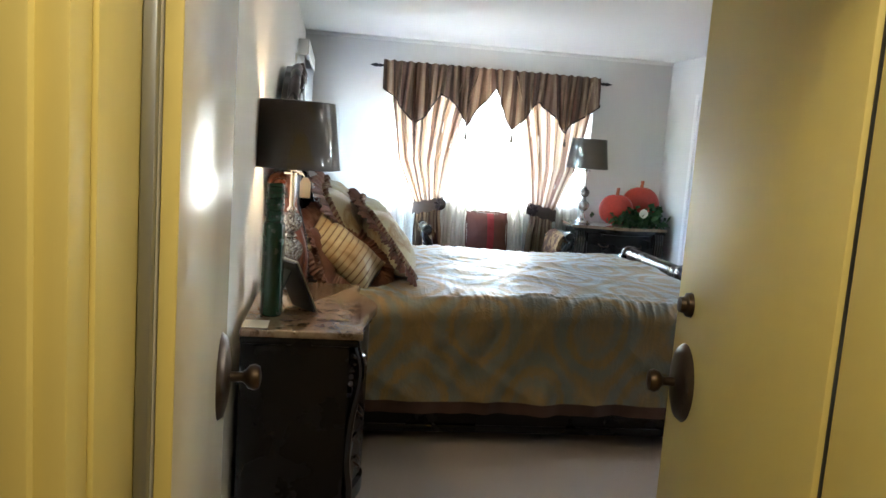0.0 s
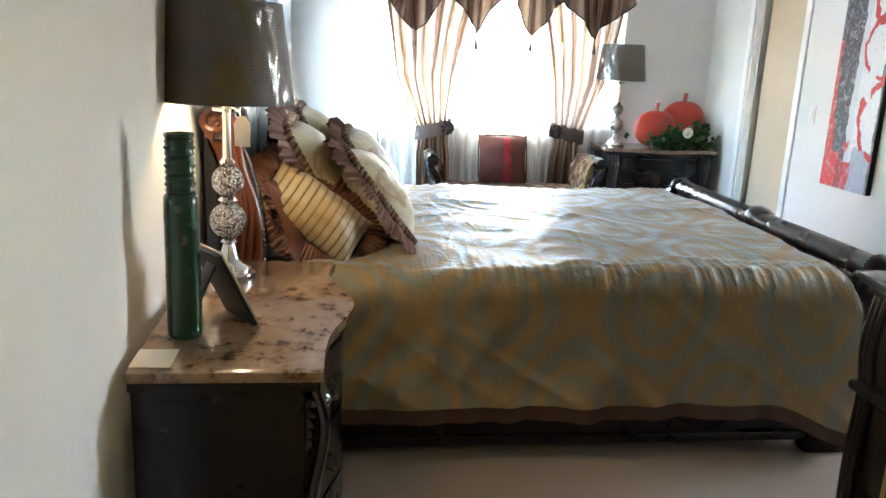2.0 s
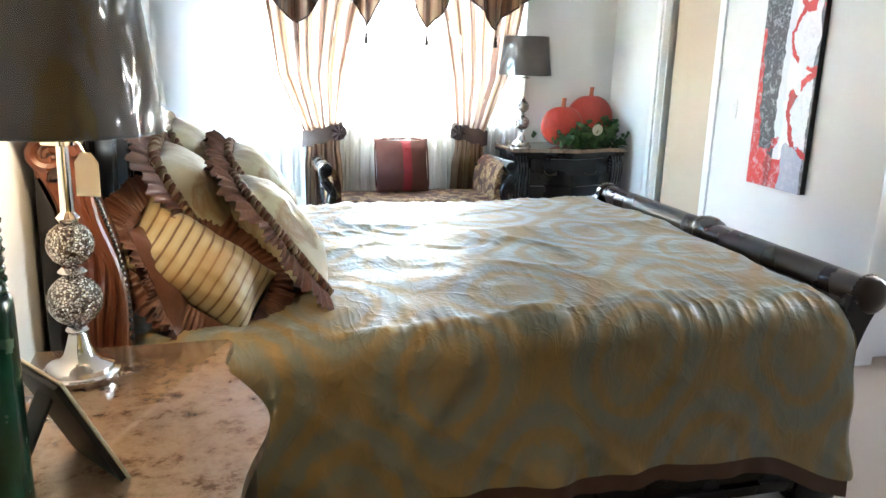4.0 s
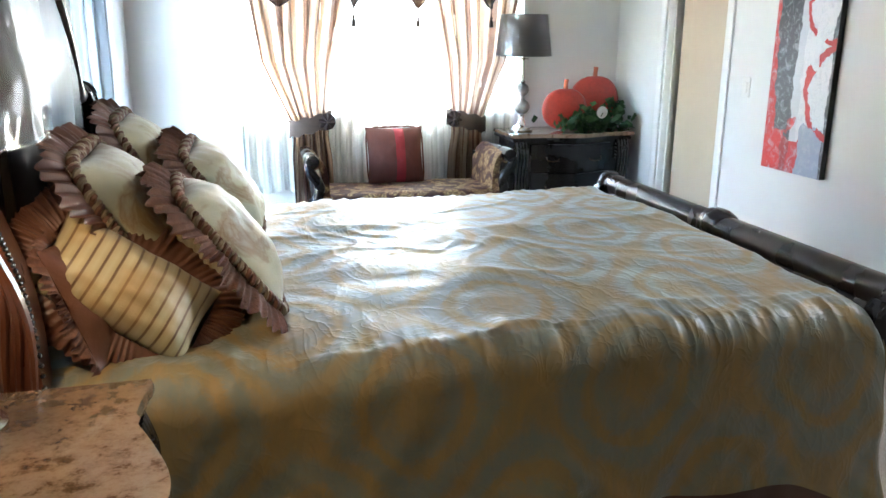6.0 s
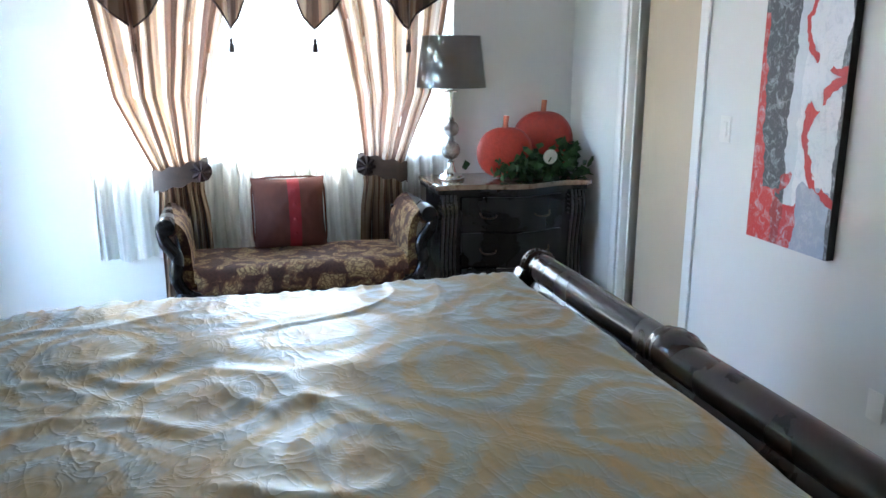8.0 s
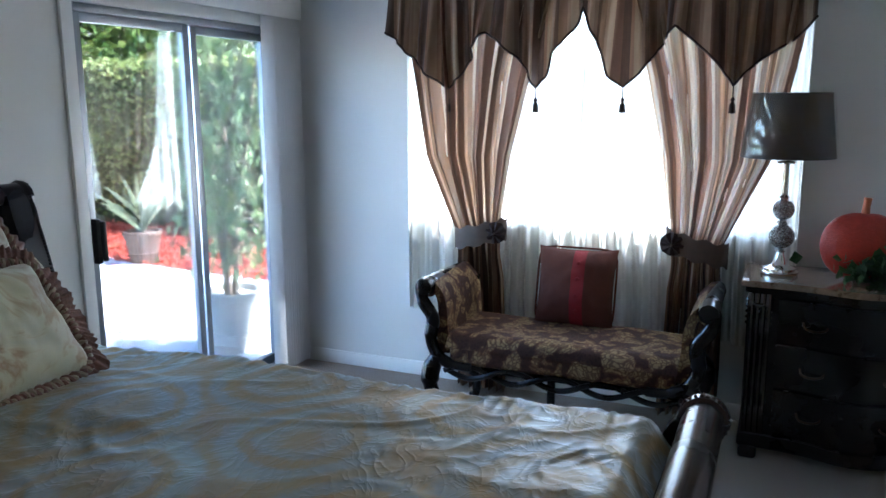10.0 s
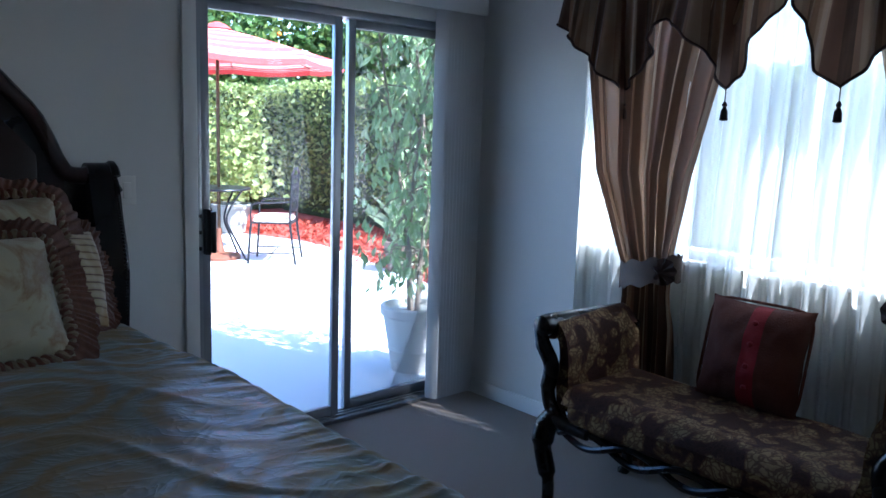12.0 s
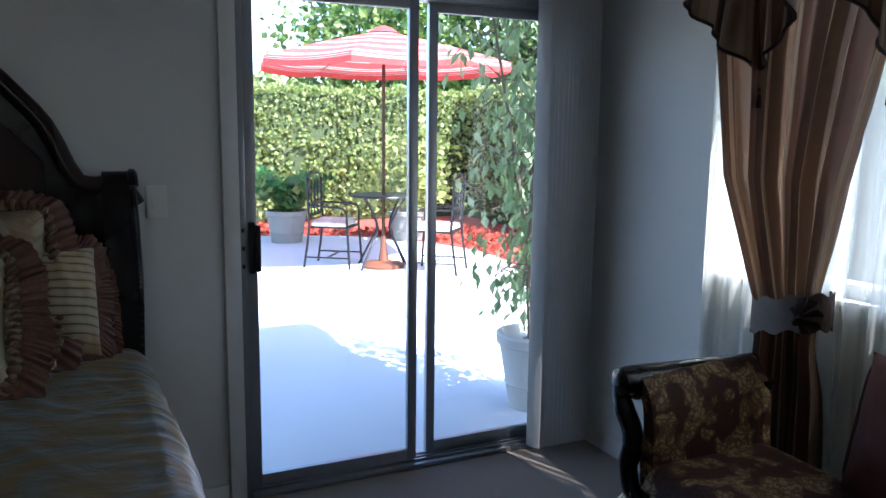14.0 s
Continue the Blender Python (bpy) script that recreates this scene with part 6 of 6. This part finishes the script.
# potted yucca where the mulch meets the slab
py = thing("potted_yucca", (-3.35, 10.16, GZ - 0.01), "pale sword-leaved yucca in a dark clay pot", "potted plant")
pot(py, -3.35, 10.16, GZ - 0.01, 0.13, 0.19, 0.34, DARKPOT, "dark brown clay pot")
bm = B()
for k in range(46):
    a, up, ln = r.uniform(0, 6.28), r.uniform(0.55, 1.4), r.uniform(0.35, 0.62)
    d = Vector((math.cos(a) * math.cos(up), math.sin(a) * math.cos(up), math.sin(up)))
    b0 = Vector((-3.35, 10.16, GZ + 0.30 + 0.18 * r.random()))
    sweep(bm, [b0, b0 + d * ln * 0.35, b0 + d * ln * 0.7 - Vector((0, 0, 0.02)), b0 + d * ln - Vector((0, 0, 0.06))], [0.014, 0.022, 0.016, 0.002], 4, 0.25)
part("sword_leaves", bm, YUCCA, py)

# umbrella, table and chairs
ux, uy = -5.03, 8.91
um = thing("patio_umbrella", (ux, uy, GZ), "open red striped market umbrella over the patio table", "umbrella")
part("base", lathe(B(), ux, uy, [(0.23, GZ), (0.235, GZ + 0.03), (0.20, GZ + 0.05), (0.06, GZ + 0.075), (0.035, GZ + 0.20), (0.030, GZ + 0.34)], 32), BASEMETAL, um, "copper coloured round base")
part("pole", sweep(B(), [(ux, uy, GZ + 0.05), (ux, uy, 2.50)], 0.019, 12), BRONZE, um)
R, ZT, ZE = 1.34, 2.47, 2.15
bm = B()
for k in range(8):
    a0, a1 = k * math.pi / 4 + 0.2, (k + 1) * math.pi / 4 + 0.2

    def f(u, v, a0=a0, a1=a1):
        e0, e1 = Vector((math.cos(a0), math.sin(a0))), Vector((math.cos(a1), math.sin(a1)))
        d = e0.lerp(e1, u) * (0.02 + v * R)
        sag = 0.05 * math.sin(u * math.pi) * v * v
        return (ux + d.x, uy + d.y, ZT - (ZT - ZE) * v ** 1.12 - sag * 0.6)
    sheet(bm, f, 8, 16, lambda u, v: (u, v))
    sheet(bm, lambda u, v: (f(u, 1)[0], f(u, 1)[1], f(u, 1)[2] - 0.09 * v), 8, 2, lambda u, v: (u, 0.3 + 0.2 * v))
part("canopy", bm, CANOPY, um, "red canvas with white bands")
for k in range(8):
    a = k * math.pi / 4 + 0.2
    rib = part("rib", sweep(B(), [(ux + math.cos(a) * (0.02 + v * R), uy + math.sin(a) * (0.02 + v * R), ZT - (ZT - ZE) * v ** 1.12 - 0.012) for v in (0, 0.3, 0.6, 1.0)], 0.008, 6), BRONZE, um)
    part("strut", sweep(B(), [(ux + 0.03 * math.cos(a), uy + 0.03 * math.sin(a), 2.19), (ux + math.cos(a) * 0.70, uy + math.sin(a) * 0.70, ZT - (ZT - ZE) * 0.5 ** 1.12 - 0.02)], 0.006, 6), BRONZE, rib)
part("hub", lathe(B(), ux, uy, [(0.04, 2.17), (0.045, 2.19), (0.035, 2.22)], 16), BRONZE, um)
part("cap", lathe(B(), ux, uy, [(0.16, ZT - 0.015), (0.10, ZT + 0.03), (0.02, ZT + 0.06)], 16), CANOPY, um)

tb = thing("patio_table", (ux, uy, GZ), "round dark iron patio table with curled legs", "table")
bm = lathe(B(), ux, uy, [(0.022, 0.735), (0.345, 0.735), (0.35, 0.745), (0.345, 0.755), (0.022, 0.755)], 40, cap=False)
part("tabletop", bm, BLACKMETAL, tb)
for k in range(4):
    a = k * math.pi / 2 + 0.5
    line = curve([(ux + 0.30 * math.cos(a), uy + 0.30 * math.sin(a), 0.735), (ux + 0.16 * math.cos(a), uy + 0.16 * math.sin(a), 0.55), (ux + 0.10 * math.cos(a), uy + 0.10 * math.sin(a), 0.38), (ux + 0.22 * math.cos(a), uy + 0.22 * math.sin(a), 0.18), (ux + 0.36 * math.cos(a), uy + 0.36 * math.sin(a), GZ)], 6)
    part("leg", sweep(B(), line, 0.012, 7), BLACKMETAL, tb)


def iron_chair(at, turn, label):
    o = thing("patio_chair", at, label, "chair", group="patio chairs")
    m = Matrix.Translation(at) @ Matrix.Rotation(radians(turn), 4, "Z")
    for x in (-0.23, 0.23):
        part("front_leg", turned(sweep(B(), curve([(x, 0.22, 0.44), (x * 1.03, 0.235, 0.25), (x * 1.06, 0.25, 0.0)], 4), 0.013, 8), m), BLACKMETAL, o)
        part("back_leg", turned(sweep(B(), curve([(x, -0.22, 0.98), (x, -0.21, 0.70), (x, -0.20, 0.44), (x * 1.04, -0.26, 0.0)], 4), 0.013, 8), m), BLACKMETAL, o)
        part("armrest", turned(sweep(B(), curve([(x, -0.21, 0.68), (x * 1.12, 0.0, 0.67), (x * 1.12, 0.20, 0.64), (x * 1.0, 0.22, 0.44)], 5), 0.011, 8), m), BLACKMETAL, o)
    bm = B()
    for y in (-0.2, 0.22):
        sweep(bm, [(-0.23, y, 0.44), (0.23, y, 0.44)], 0.011, 8)
    for k in range(7):
        x = -0.21 + 0.07 * k
        sweep(bm, [(x, -0.2, 0.44), (x, 0.22, 0.44)], 0.006, 6)
    sweep(bm, [(-0.24, 0.0, 0.12), (0.24, 0.0, 0.12)], 0.009, 6)
    for x in (-0.24, 0.24):
        sweep(bm, [(x, -0.24, 0.12), (x, 0.24, 0.12)], 0.009, 6)
    part("seat_frame", turned(bm, m), BLACKMETAL, o)
    bm = B()
    sweep(bm, curve([(-0.23, -0.22, 0.97), (-0.12, -0.225, 1.02), (0.0, -0.23, 1.04), (0.12, -0.225, 1.02), (0.23, -0.22, 0.97)], 5), 0.012, 8)
    sweep(bm, [(-0.23, -0.205, 0.56), (0.23, -0.205, 0.56)], 0.009, 6)
    for k in range(4):
        for j in range(3):
            cx, cz = -0.165 + 0.11 * k, 0.63 + 0.13 * j
            sweep(bm, [(cx + 0.055 * math.cos(q), -0.213, cz + 0.065 * math.sin(q)) for q in [i * math.pi / 8 for i in range(17)]], 0.006, 6)
    part("backrest", turned(bm, m), BLACKMETAL, o, "lattice back of looped iron")
    bm = sheet(cushion(B(), -0.22, 0.22, -0.19, 0.21, 0.45, 0.50), lambda u, v: (lerp(-0.215, 0.215, u), lerp(-0.185, 0.205, v), 0.512 + 0.02 * math.sin(u * math.pi) * math.sin(v * math.pi)), 12, 12)
    part("seat_cushion", turned(bm, m), CUSHION, o, "red and cream striped cushion")
    return o


iron_chair((-5.33, 8.44, GZ), -35, "black iron patio chair with striped cushion")
iron_chair((-4.58, 9.36, GZ), 140, "black iron patio chair with striped cushion beside the table")

# neighbour's house beyond the garden
ho = thing("neighbour_house", (-13.0, 21.0, -0.1), "white stucco house with grey roof beyond the hedge", "house")
part("wall", box(B(), -17.0, -11.0, 20.0, 25.0, -0.1, 3.0), STUCCO, ho, smooth=False)
bm = prism(B(), [(19.4, 2.95), (25.6, 2.95), (22.5, 4.6)], "x", -17.5, -10.6)
part("roof", bm, ROOFM, ho, smooth=False)
wn2 = part("window", box(B(), -14.6, -13.2, 19.95, 20.0, 1.0, 2.2, 0.01), BLACKPLASTIC, ho)
part("window_trim", box(B(), -14.7, -13.1, 19.96, 20.0, 0.9, 1.0, 0.01), TRIM, wn2)
